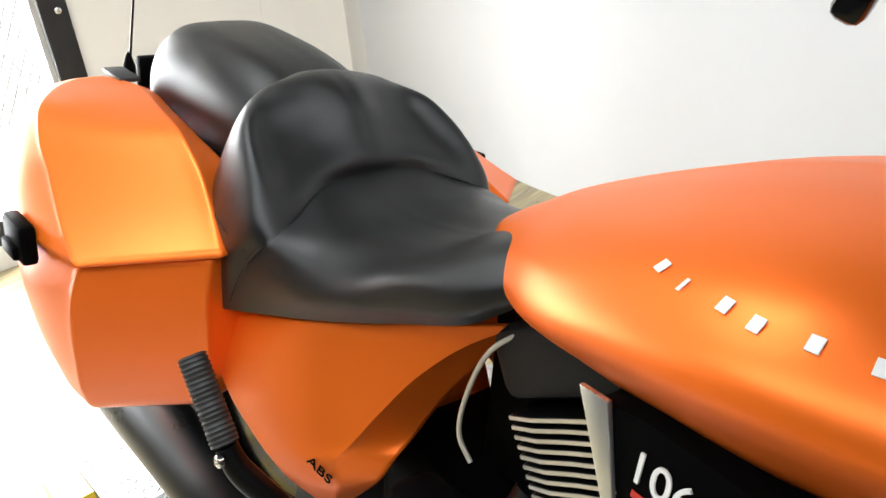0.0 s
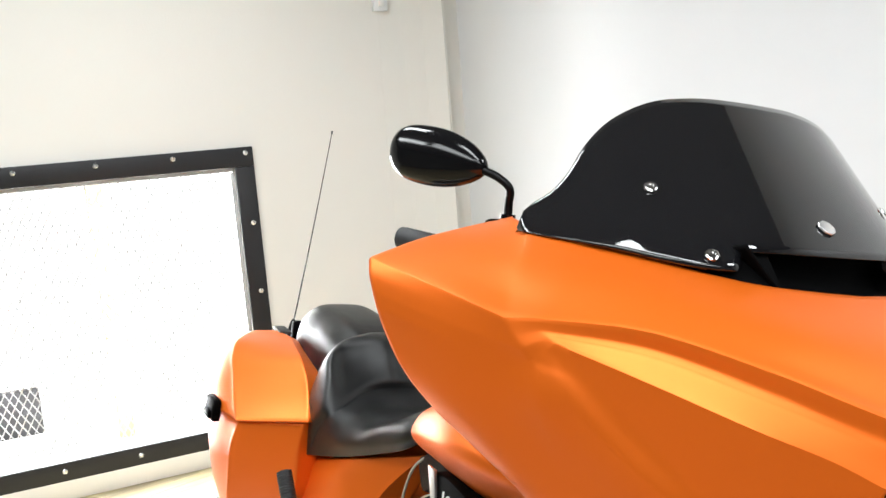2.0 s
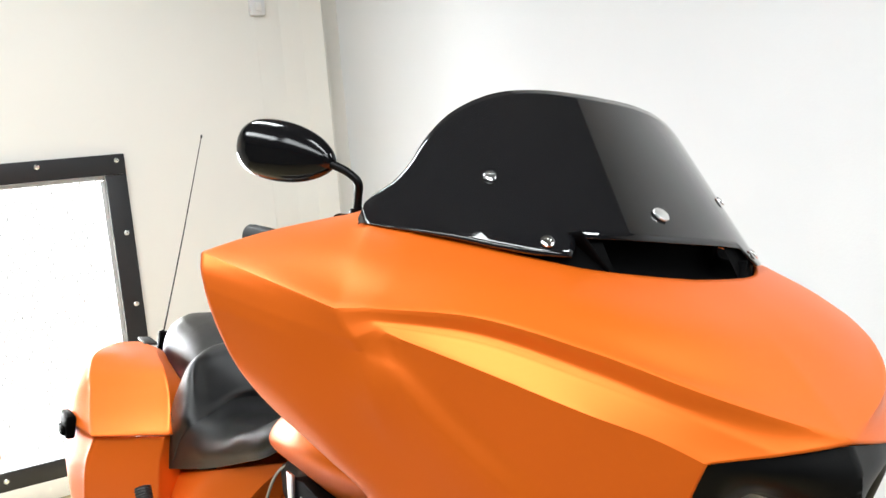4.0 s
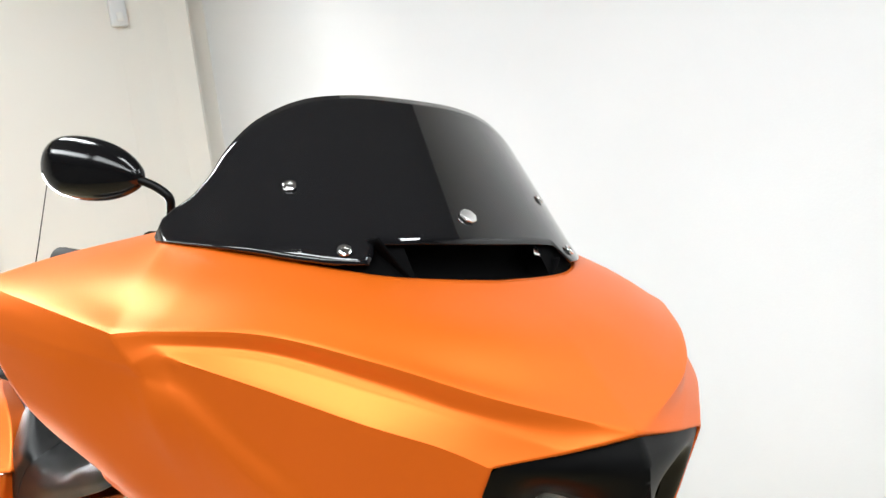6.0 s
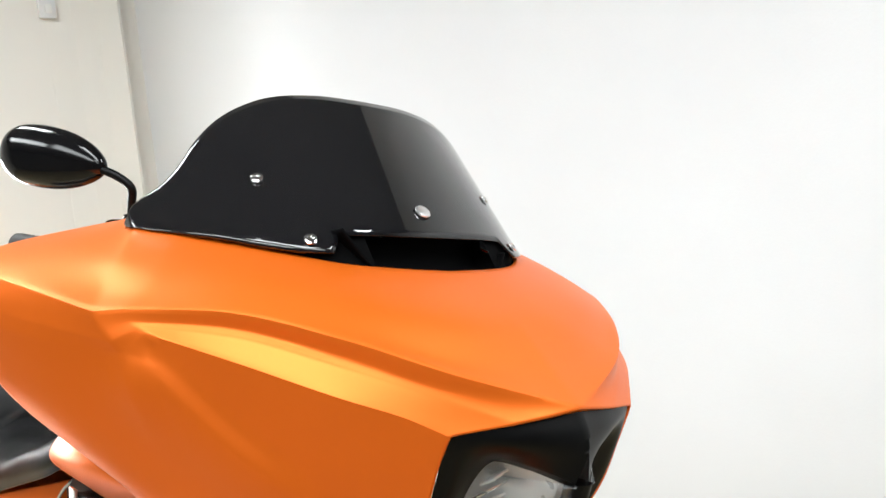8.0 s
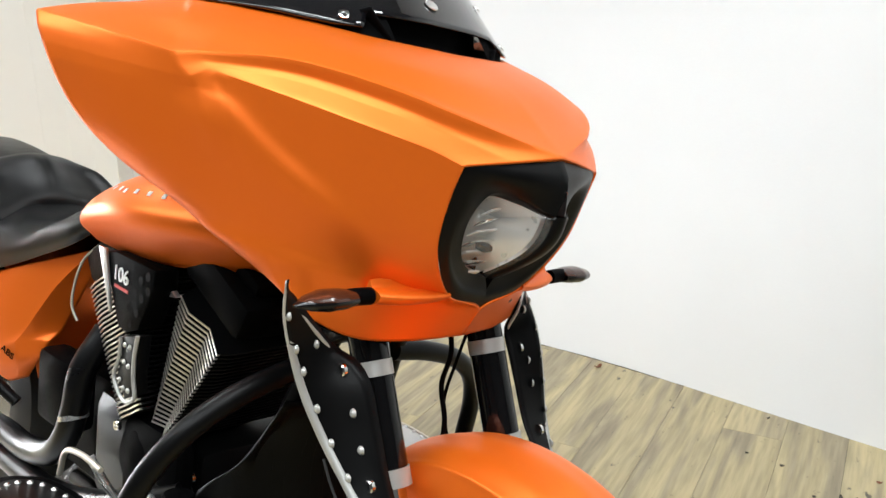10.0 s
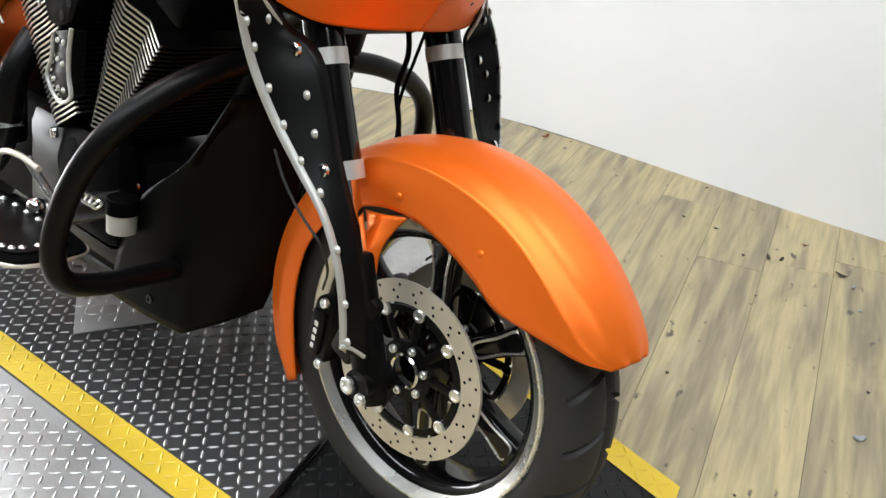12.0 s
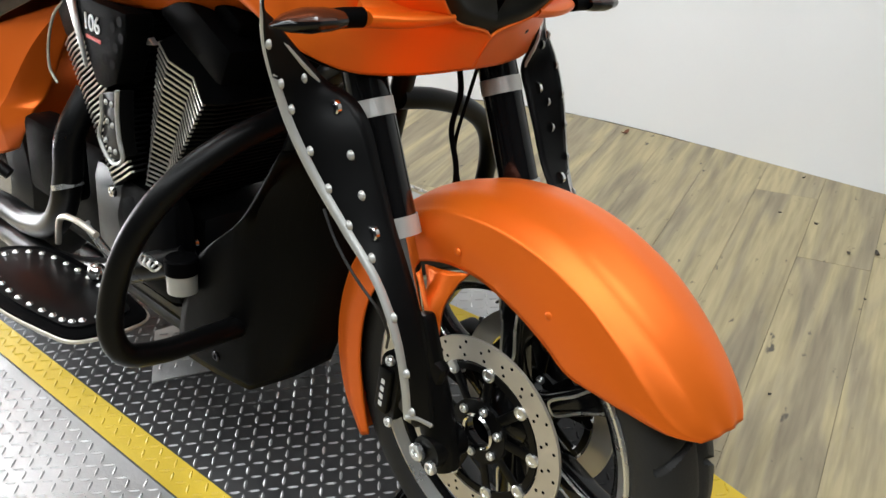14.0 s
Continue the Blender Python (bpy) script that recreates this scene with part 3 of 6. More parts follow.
def sloped(name, x0, x1, y0, y1, mat, label):
    bm = bmesh.new()
    top = [bm.verts.new((x, y, flap_z(x, y))) for x, y in ((x0, y0), (x1, y0), (x1, y1), (x0, y1))]
    low = [bm.verts.new((v.co.x, v.co.y, min(v.co.z - 0.004, FLOOR_Z + 0.001))) for v in top]
    bm.faces.new(top)
    bm.faces.new(low[::-1])
    for k in range(4):
        bm.faces.new((top[k], low[k], low[(k + 1) % 4], top[(k + 1) % 4]))
    return part(name, bm, mat, track, label, smooth=False)


sloped("end_flap", FLAP_X0, DECK_X0 - 0.004, -0.155, 0.45, TREAD_SILVER, "bare aluminium end flap")
sloped("flap_stripe", FLAP_X0, FLAP_X0 + 0.17, -0.235, -0.158, YELLOW, "worn yellow painted stripe")
v, f = [], []
lugs(lambda x, y: True, FLAP_X0 + 0.02, DECK_X0 - 0.02, -0.135, 0.43, 0.0262, 0.027, 0.0075, 0.0022, flap_z, v, f)
lug_part("flap_tread", v, f, TREAD_SILVER, track, "raised tread lugs")
v, f = [], []
part("bare_patch", plate([(-0.708, 0.007), (-0.88, 0.125), (-0.80, 0.30), (-0.604, 0.165)], 0.004, 'Z', 0.0050, 0.001, side=1), TREAD_SILVER, track, "bare aluminium patch")
lugs(lambda x, y: abs((x + 0.745) * 0.57 + (y - 0.15) * 0.82) < 0.09 and abs((x + 0.745) * 0.82 - (y - 0.15) * 0.57) < 0.075, -0.9, -0.55, 0.0, 0.32, 0.0262, 0.027, 0.0075, 0.0022, 0.009, v, f)
lug_part("patch_tread", v, f, TREAD_SILVER, track, "raised tread lugs")
bm = tube([(-0.030, 0.140, 0.013), (0.0, 0.0, 0.013), (0.027, -0.130, 0.0135), (0.031, NEAR - 0.004, 0.0125), (0.032, NEAR - 0.010, 0.0), (0.032, NEAR - 0.012, -0.042)], 0.0078, 12, 60)
part("hinge_pin", bm, BLACK_GLOSS, track, "bent black steel pin")

# ---- the motorcycle: x ahead from the front axle, y to its left, z up from the ground ----
bike = tagged(empty("motorcycle", Matrix.Rotation(radians(-LEAN), 4, 'X')),
              "satin orange touring motorcycle with black seat, leaning on its stand", "motorcycle")
RAKE, STEER = 29.0, -3.5
kx = Vector((-math.sin(radians(RAKE)), 0, math.cos(radians(RAKE))))
FORK = Matrix.Translation((-0.04, 0, 0.322)) @ Matrix.Rotation(radians(STEER), 4, kx) @ Matrix.Translation((0.04, 0, -0.322))
AX, AZ = 0.01, 0.325  # front axle
# the tail stands a few degrees off the line of the nose
REAR = Matrix.Translation((-0.3, 0, 0)) @ Matrix.Rotation(radians(4.3), 4, 'Z') @ Matrix.Translation((0.3, 0, 0))
SKEW = Matrix.Translation((-0.3, 0, 0)) @ Matrix.Rotation(radians(5.2), 4, 'Z') @ Matrix.Translation((0.3, 0, 0))
OTHER = Matrix.Translation((0, 0, -0.025)) @ SKEW @ Matrix.Diagonal((1, -1, 1, 1)) @ SKEW.inverted()  # mirrors a part to the bike's left


# fairing: rows run from the screen's foot down to the chin, each from the rear edge to the nose
FAIRING = [
    [(-0.655, -0.235, 1.312), (-0.56, -0.285, 1.313), (-0.47, -0.312, 1.309), (-0.40, -0.290, 1.300), (-0.30, -0.225, 1.286), (-0.232, -0.150, 1.273), (-0.205, -0.075, 1.269), (-0.198, 0.0, 1.267)],
    [(-0.560, -0.425, 1.276), (-0.460, -0.407, 1.271), (-0.37, -0.375, 1.264), (-0.32, -0.345, 1.260), (-0.225, -0.270, 1.252), (-0.135, -0.180, 1.234), (-0.092, -0.088, 1.221), (-0.080, 0.0, 1.216)],
    [(-0.512, -0.500, 1.258), (-0.418, -0.457, 1.247), (-0.330, -0.408, 1.233), (-0.287, -0.384, 1.2305), (-0.205, -0.308, 1.230), (-0.114, -0.226, 1.210), (-0.047, -0.140, 1.181), (-0.012, 0.0, 1.163)],
    [(-0.500, -0.521, 1.252), (-0.398, -0.477, 1.2345), (-0.299, -0.429, 1.2155), (-0.277, -0.404, 1.2195), (-0.195, -0.315, 1.2225), (-0.103, -0.233, 1.202), (-0.034, -0.150, 1.173), (0.030, 0.0, 1.131)],
    [(-0.489, -0.523, 1.235), (-0.389, -0.475, 1.218), (-0.291, -0.422, 1.200), (-0.271, -0.398, 1.2085), (-0.1935, -0.309, 1.206), (-0.107, -0.232, 1.185), (-0.042, -0.159, 1.158), (0.024, -0.040, 1.126)],
    [(-0.479, -0.520, 1.215), (-0.378, -0.470, 1.199), (-0.281, -0.414, 1.187), (-0.262, -0.391, 1.2025), (-0.187, -0.310, 1.195), (-0.104, -0.236, 1.172), (-0.043, -0.168, 1.149), (0.012, -0.085, 1.120)],
    [(-0.473, -0.515, 1.196), (-0.370, -0.464, 1.182), (-0.275, -0.404, 1.174), (-0.256, -0.388, 1.197), (-0.170, -0.318, 1.172), (-0.093, -0.252, 1.147), (-0.045, -0.195, 1.128), (-0.015, -0.158, 1.110)],
    [(-0.468, -0.503, 1.167), (-0.362, -0.450, 1.145), (-0.268, -0.388, 1.132), (-0.247, -0.366, 1.132), (-0.180, -0.310, 1.116), (-0.112, -0.252, 1.097), (-0.064, -0.202, 1.082), (-0.030, -0.160, 1.068)],
    [(-0.453, -0.480, 1.123), (-0.350, -0.424, 1.087), (-0.270, -0.360, 1.065), (-0.242, -0.338, 1.060), (-0.192, -0.298, 1.045), (-0.137, -0.250, 1.028), (-0.093, -0.200, 1.010), (-0.052, -0.150, 0.993)],
    [(-0.427, -0.430, 1.067), (-0.334, -0.377, 1.020), (-0.268, -0.330, 0.995), (-0.240, -0.310, 0.985), (-0.200, -0.275, 0.968), (-0.160, -0.232, 0.952), (-0.125, -0.175, 0.938), (-0.078, -0.085, 0.915)],
    [(-0.390, -0.360, 1.015), (-0.315, -0.325, 0.970), (-0.262, -0.298, 0.940), (-0.235, -0.285, 0.928), (-0.200, -0.258, 0.908), (-0.160, -0.205, 0.893), (-0.125, -0.120, 0.886), (-0.088, 0.0, 0.886)],
    [(-0.350, -0.300, 0.972), (-0.295, -0.288, 0.938), (-0.250, -0.278, 0.915), (-0.220, -0.268, 0.895), (-0.185, -0.240, 0.862), (-0.165, -0.180, 0.838), (-0.140, -0.100, 0.832), (-0.120, 0.0, 0.835)],
]
# strips between the hard ridges, joined edge to edge
COUNTS = (40, 8, 64)
strips = [creased(FAIRING[0:4], 40, COUNTS, (2, 3)), creased(FAIRING[3:6], 18, COUNTS, (2, 3))[1:], creased(FAIRING[5:7], 12, COUNTS, (2, 3))[1:], creased(FAIRING[6:12], 60, COUNTS, (2, 3))[1:]]
shell = np.concatenate(strips)


def raise_fold(g, line, height, sharp, soft):
    """Lifts the shell along a line given in side view: a short fall ahead of it, a long one behind."""
    pts = spline([(x, 0, z) for x, z in line], 60)[:, (0, 2)]
    du, dv = np.gradient(g, axis=0), np.gradient(g, axis=1)
    n = np.cross(du, dv)
    n /= np.maximum(np.linalg.norm(n, axis=2, keepdims=True), 1e-9)
    n *= np.where(n[:, :, 1:2] > 0, -1, 1)
    d = g[:, :, None, (0, 2)] - pts[None, None]
    k = np.argmin((d ** 2).sum(3), axis=2)
    tang = np.gradient(pts, axis=0)[k]
    off = np.take_along_axis(d, k[:, :, None, None], axis=2)[:, :, 0]
    dist = np.sqrt((off ** 2).sum(2))
    ahead = (tang[:, :, 0] * off[:, :, 1] - tang[:, :, 1] * off[:, :, 0]) > 0
    u = k / 59.0
    fade = np.clip(np.minimum(u / 0.25, (1 - u) / 0.5), 0, 1)
    fade = fade * fade * (3 - 2 * fade)
    lift = height * np.exp(-np.where(ahead, dist / sharp, dist / soft) ** 2) * fade
    return g + n * lift[:, :, None]


shell = raise_fold(shell, [(-0.275, 1.185), (-0.253, 1.153), (-0.205, 1.091), (-0.143, 1.029), (-0.085, 0.972)], 0.0095, 0.016, 0.055)
shell = raise_fold(shell, [(-0.385, 1.000), (-0.300, 0.978), (-0.220, 0.955), (-0.145, 0.936), (-0.070, 0.920)], 0.0055, 0.012, 0.030)
bm = grid(shell, mirror=True)
thick(part("fairing", bm, ORANGE, bike, "satin orange front fairing with sculpted ridges"), 0.004, 1.0)

# underside of the chin
bm = grid(loft([FAIRING[-1], [(x - 0.05, y * 0.9, z - 0.004) for x, y, z in FAIRING[-1]], [(-0.40, -0.20, 0.93), (-0.36, -0.19, 0.9), (-0.33, -0.17, 0.88), (-0.31, -0.15, 0.87), (-0.30, -0.11, 0.865), (-0.29, -0.06, 0.862), (-0.285, 0, 0.86)]], 12, 40), mirror=True)
thick(part("chin_underside", bm, BLACK_PLASTIC, bike), 0.003)

# dark inside of the fairing: dash and inner panel
rear_edge = [(FAIRING[k][0][0] + 0.014, FAIRING[k][0][1] + 0.008, FAIRING[k][0][2] - 0.004) for k in (0, 1, 3, 7, 9, 11)]
bm = grid(loft([rear_edge,
                [(-0.54, -0.20, 1.26), (-0.50, -0.34, 1.24), (-0.42, -0.42, 1.20), (-0.40, -0.40, 1.08), (-0.36, -0.33, 1.02), (-0.31, -0.25, 0.95)],
                [(-0.50, -0.05, 1.20), (-0.48, -0.07, 1.15), (-0.46, -0.08, 1.1), (-0.42, -0.08, 1.05), (-0.38, -0.07, 1.0), (-0.34, -0.05, 0.95)]], 16, 24), mirror=True)
part("inner_panel", bm, BLACK_PLASTIC, bike)

# headlight surround: a black shield with a brow ridge and a deep opening
OUT = [(0.030, 0.0, 1.130), (0.012, -0.085, 1.120), (-0.015, -0.157, 1.107), (-0.030, -0.159, 1.066), (-0.052, -0.149, 0.992), (-0.078, -0.085, 0.914), (-0.088, 0.0, 0.887)]
MID = [(0.047, 0.0, 1.088), (0.022, -0.068, 1.092), (-0.008, -0.122, 1.086), (-0.022, -0.136, 1.050), (-0.046, -0.126, 0.988), (-0.070, -0.068, 0.934), (-0.078, 0.0, 0.916)]
RIM = [(0.040, -0.012, 1.050), (0.014, -0.050, 1.068), (-0.014, -0.090, 1.075), (-0.030, -0.113, 1.040), (-0.050, -0.102, 0.985), (-0.070, -0.050, 0.949), (-0.074, -0.011, 0.938)]
DEEP = [(0.024, -0.012, 1.046), (-0.002, -0.048, 1.062), (-0.030, -0.086, 1.069), (-0.046, -0.108, 1.038), (-0.066, -0.098, 0.986), (-0.082, -0.048, 0.952), (-0.088, -0.011, 0.943)]
KEEL = [tuple(np.array(RIM[0]) + (np.array(RIM[-1]) - np.array(RIM[0])) * k / 6 + np.array((0.004 + 0.030 * math.sin(math.pi * k / 6), 0, 0))) for k in range(7)]
bm = grid(loft([OUT, [tuple(np.array(a) * 0.45 + np.array(b) * 0.55 + np.array((0.004, 0, 0))) for a, b in zip(OUT, MID)], MID, RIM], 24, 60), mirror=True)
grid(loft([RIM, DEEP], 6, 60), mirror=True, bm=bm)
grid(loft([[(x + 0.006, 0.0, z) for x, y, z in KEEL], [(x + 0.004, -0.008, z) for x, y, z in KEEL], KEEL, [(x - 0.02, y, z) for x, y, z in KEEL]], 10, 24), mirror=True, bm=bm)
part("headlight_surround", bm, BLACK_SATIN, bike, "matt black headlight surround with a pointed brow")

# headlight: stepped chrome bowl, bulb and a clear lens, in two halves beside the keel
head = part("headlight", grid(loft([[(x - 0.002, y, z) for x, y, z in DEEP], [(x - 0.03, y * 0.95, 1.0 + (z - 1.0) * 0.9) for x, y, z in DEEP], [(-0.085 + 0.15 * (z - 1.0), -0.012 + (y + 0.012) * 0.4, 1.0 + (z - 1.0) * 0.6) for x, y, z in DEEP], [(x - 0.028, y, z) for x, y, z in KEEL]], 16, 26), mirror=True), REFLECTOR, bike, "clear headlight with a chrome reflector")
for k in range(7):
    sz, w = 1.046 - 0.0165 * k, 0.066 - 0.006 * abs(k - 2)
    for side in (1, -1):
        part("reflector_step", box((0.020, w, 0.0035), (0, 0, 0), 0.0012, m=pose(-0.040 - 0.006 * k, -0.058 * side, sz, 0, -30, (24 - 6 * k) * side)), CHROME if k % 2 else REFLECTOR, head)
for side in (1, -1):
    part("bulb", lathe([(-0.016, 0.0005), (-0.014, 0.006), (0.0, 0.008), (0.010, 0.005), (0.012, 0.0005)], 16, 'X', (-0.040, -0.062 * side, 0.993)), BLACK_GLOSS, head, "dark bulb cap")
LENS_ROWS = [[(x + 0.008, y, z) for x, y, z in DEEP], [tuple(np.array(a) * 0.5 + np.array(b) * 0.5 + np.array((0.012, -0.004, 0))) for a, b in zip(DEEP, KEEL)], [(x - 0.006, y, z) for x, y, z in KEEL]]
part("headlight_lens", grid(loft(LENS_ROWS, 14, 30), mirror=True), LENS, head, "clear plastic lens").visible_shadow = False

# sculpted pod at the foot of the fairing and the indicators
for side in (1, -1):
    S = Matrix.Diagonal((1, side, 1, 1))
    rows = []
    for py, cx, cz, rx, rz, peak in ((-0.090, -0.098, 0.916, 0.026, 0.012, 0.0), (-0.125, -0.102, 0.914, 0.026, 0.013, 0.002), (-0.160, -0.108, 0.914, 0.025, 0.014, 0.006), (-0.190, -0.114, 0.915, 0.022, 0.0135, 0.010), (-0.206, -0.117, 0.916, 0.018, 0.0125, 0.008)):
        rows.append([(cx + rx * u, py + 0.10 * rx * u, cz + rz * v + (peak if v == 1 else 0)) for u, v in ((1, 0), (0.62, 0.55), (0.05, 0.82), (-0.28, 1), (-0.62, 0.6), (-1, 0), (-0.7, -0.7), (0, -1), (0.7, -0.7))])
    bm = grid(loft(rows, 16, 36, True), closed=True, cap=True)
    bmesh.ops.transform(bm, matrix=S, verts=bm.verts[:])
    part("indicator_pod", bm, ORANGE, bike)
    stem = tube([(-0.112, -0.212, 0.916), (-0.113, -0.232, 0.9165), (-0.114, -0.252, 0.916)], 0.0125, 14, 8)
    bmesh.ops.transform(stem, matrix=S, verts=stem.verts[:])
    ind = part("indicator", stem, BLACK_PLASTIC, bike, "slim black indicator with a smoked amber lens")
    body = tube([(-0.114, -0.246, 0.916), (-0.114, -0.262, 0.916), (-0.114, -0.29, 0.916), (-0.114, -0.318, 0.9145), (-0.114, -0.343, 0.912)], [0.013, 0.0165, 0.0175, 0.0125, 0.002], 18, 26)
    for v_ in body.verts:
        v_.co.x = -0.114 + (v_.co.x + 0.114) * 1.5
        v_.co.z = 0.915 + (v_.co.z - 0.915) * 0.85
    top = body.copy()
    bmesh.ops.bisect_plane(body, geom=body.verts[:] + body.edges[:] + body.faces[:], plane_co=(0, 0, 0.9185), plane_no=(0, 0, 1), clear_outer=True)
    bmesh.ops.bisect_plane(top, geom=top.verts[:] + top.edges[:] + top.faces[:], plane_co=(0, 0, 0.9186), plane_no=(0, 0, 1), clear_inner=True)
    for q, mat, nm in ((body, BLACK_GLOSS, "indicator_body"), (top, AMBER, "indicator_lens")):
        bmesh.ops.transform(q, matrix=S, verts=q.verts[:])
        part(nm, q, mat, ind)

# windscreen: a dark curved sheet, its outline given as height against the distance from the middle


def screen_x(y, z):
    return -0.268 - 1.13 * (z - 1.344) - 1.0 * y * y - 10 * y ** 4


TOPZ = [(0.0, 1.514), (0.095, 1.511), (0.166, 1.497), (0.222, 1.465), (0.258, 1.425), (0.281, 1.386), (0.300, 1.359), (0.324, 1.333), (0.334, 1.308)]
LOWZ = [(0.0, 1.312), (0.09, 1.312), (0.145, 1.310), (0.160, 1.288), (0.20, 1.288), (0.235, 1.292), (0.262, 1.297), (0.290, 1.300), (0.318, 1.302), (0.334, 1.304)]
ys = np.linspace(0, 0.334, 40)
zt, zl = np.interp(ys, *np.array(TOPZ).T), np.interp(ys, *np.array(LOWZ).T)
tt = spline([(y, 0, z) for y, z in TOPZ], 160)
zt = np.interp(ys, tt[:, 0], tt[:, 2])
g = [[(screen_x(y, a + (b - a) * k / 24), -y, a + (b - a) * k / 24) for y, a, b in zip(ys, zl, zt)] for k in range(25)]
bm = grid(g, mirror=True)
for vert in bm.verts:
    vert.co.y += 0.17 * max(0.0, vert.co.z - 1.31)
screen = thick(part("windscreen", bm, TINT, bike, "dark tinted low windscreen"), 0.004, 0)
sb = part("screen_bolt", lathe([(0.0, 0.0088), (-0.0015, 0.0084), (-0.0025, 0.0064), (-0.0025, 0.0046), (-0.001, 0.0042), (-0.001, 0.0001)], 20), CHROME, screen, "chrome screen bolt")


def on_screen(y, z, lift=0.004):
    """The pose of a small round thing on the outer face of the screen."""
    e, y0 = 0.004, y
    y = y - 0.17 * max(0.0, z - 1.31)
    du = Vector((screen_x(y + e, z) - screen_x(y - e, z), 2 * e, 0)).normalized()
    dv = Vector((screen_x(y, z + e) - screen_x(y, z - e), 0, 2 * e)).normalized()
    n = du.cross(dv).normalized()
    if n.x < 0:
        n = -n
    yy = -n
    xx = yy.cross(Vector((0, 0, 1))).normalized()
    zz = xx.cross(yy)
    m = Matrix((xx, yy, zz)).transposed().to_4x4()
    return Matrix.Translation(Vector((screen_x(y, z), y0, z)) + n * lift) @ m


first_bolt = True
for y, z in ((-0.200, 1.375), (0.203, 1.372), (-0.181, 1.301), (0.181, 1.301)):
    if first_bolt:
        sb.matrix_basis, first_bolt = on_screen(y, z), False
    else:
        again(sb, on_screen(y, z))
badge = part("screen_badge", lathe([(0.0, 0.0125), (-0.002, 0.012), (-0.003, 0.009), (-0.003, 0.0001)], 8), ALLOY, screen, "small pale shield-shaped badge")
badge.matrix_basis = on_screen(0.002, 1.344)

# black gasket that closes the gap between the screen's foot and the fairing
top_row = spline(FAIRING[0][2:], 80)
rows = []
for y in np.linspace(0.108, 0.330, 50):
    zl_ = float(np.interp(y, *np.array(LOWZ).T)) + 0.006
    fx, fz = float(np.interp(-y, top_row[:, 1], top_row[:, 0])), float(np.interp(-y, top_row[:, 1], top_row[:, 2]))
    rows.append([(screen_x(y, zl_) - 0.005, -y, zl_), (fx - 0.001, -y, fz - 0.005), (fx - 0.012, -y, fz - 0.014)])
for side in (1, -1):
    part("screen_gasket", grid([[(x, y * side, z) for x, y, z in r] for r in rows]), BLACK_MATT, bike, "black rubber strip along the screen foot")

# air scoop at the foot of the screen
rim = [(-0.240, -0.152, 0.045), (-0.2185, -0.116, 0.003), (-0.215, -0.108, 0.0), (-0.204, -0.06, 0.0), (-0.199, 0.0, 0.0), (-0.204, 0.06, 0.0), (-0.215, 0.108, 0.0), (-0.2185, 0.116, 0.003), (-0.232, 0.138, 0.022)]
rows = [[(x, y, 1.2655 + 0.35 * y * y + w) for x, y, w in rim], [(x - 0.03, y, 1.262 + 0.35 * y * y + w) for x, y, w in rim], [(x - 0.055, y, 1.268 + 0.35 * y * y + w) for x, y, w in rim], [(x - 0.060, y, 1.33 - 0.3 * y * y + 0.1 * w) for x, y, w in rim]]
thick(part("air_scoop", grid(loft(rows, 14, 60)), BLACK_MATT, bike, "black air scoop below the screen"), 0.003, 1.0)

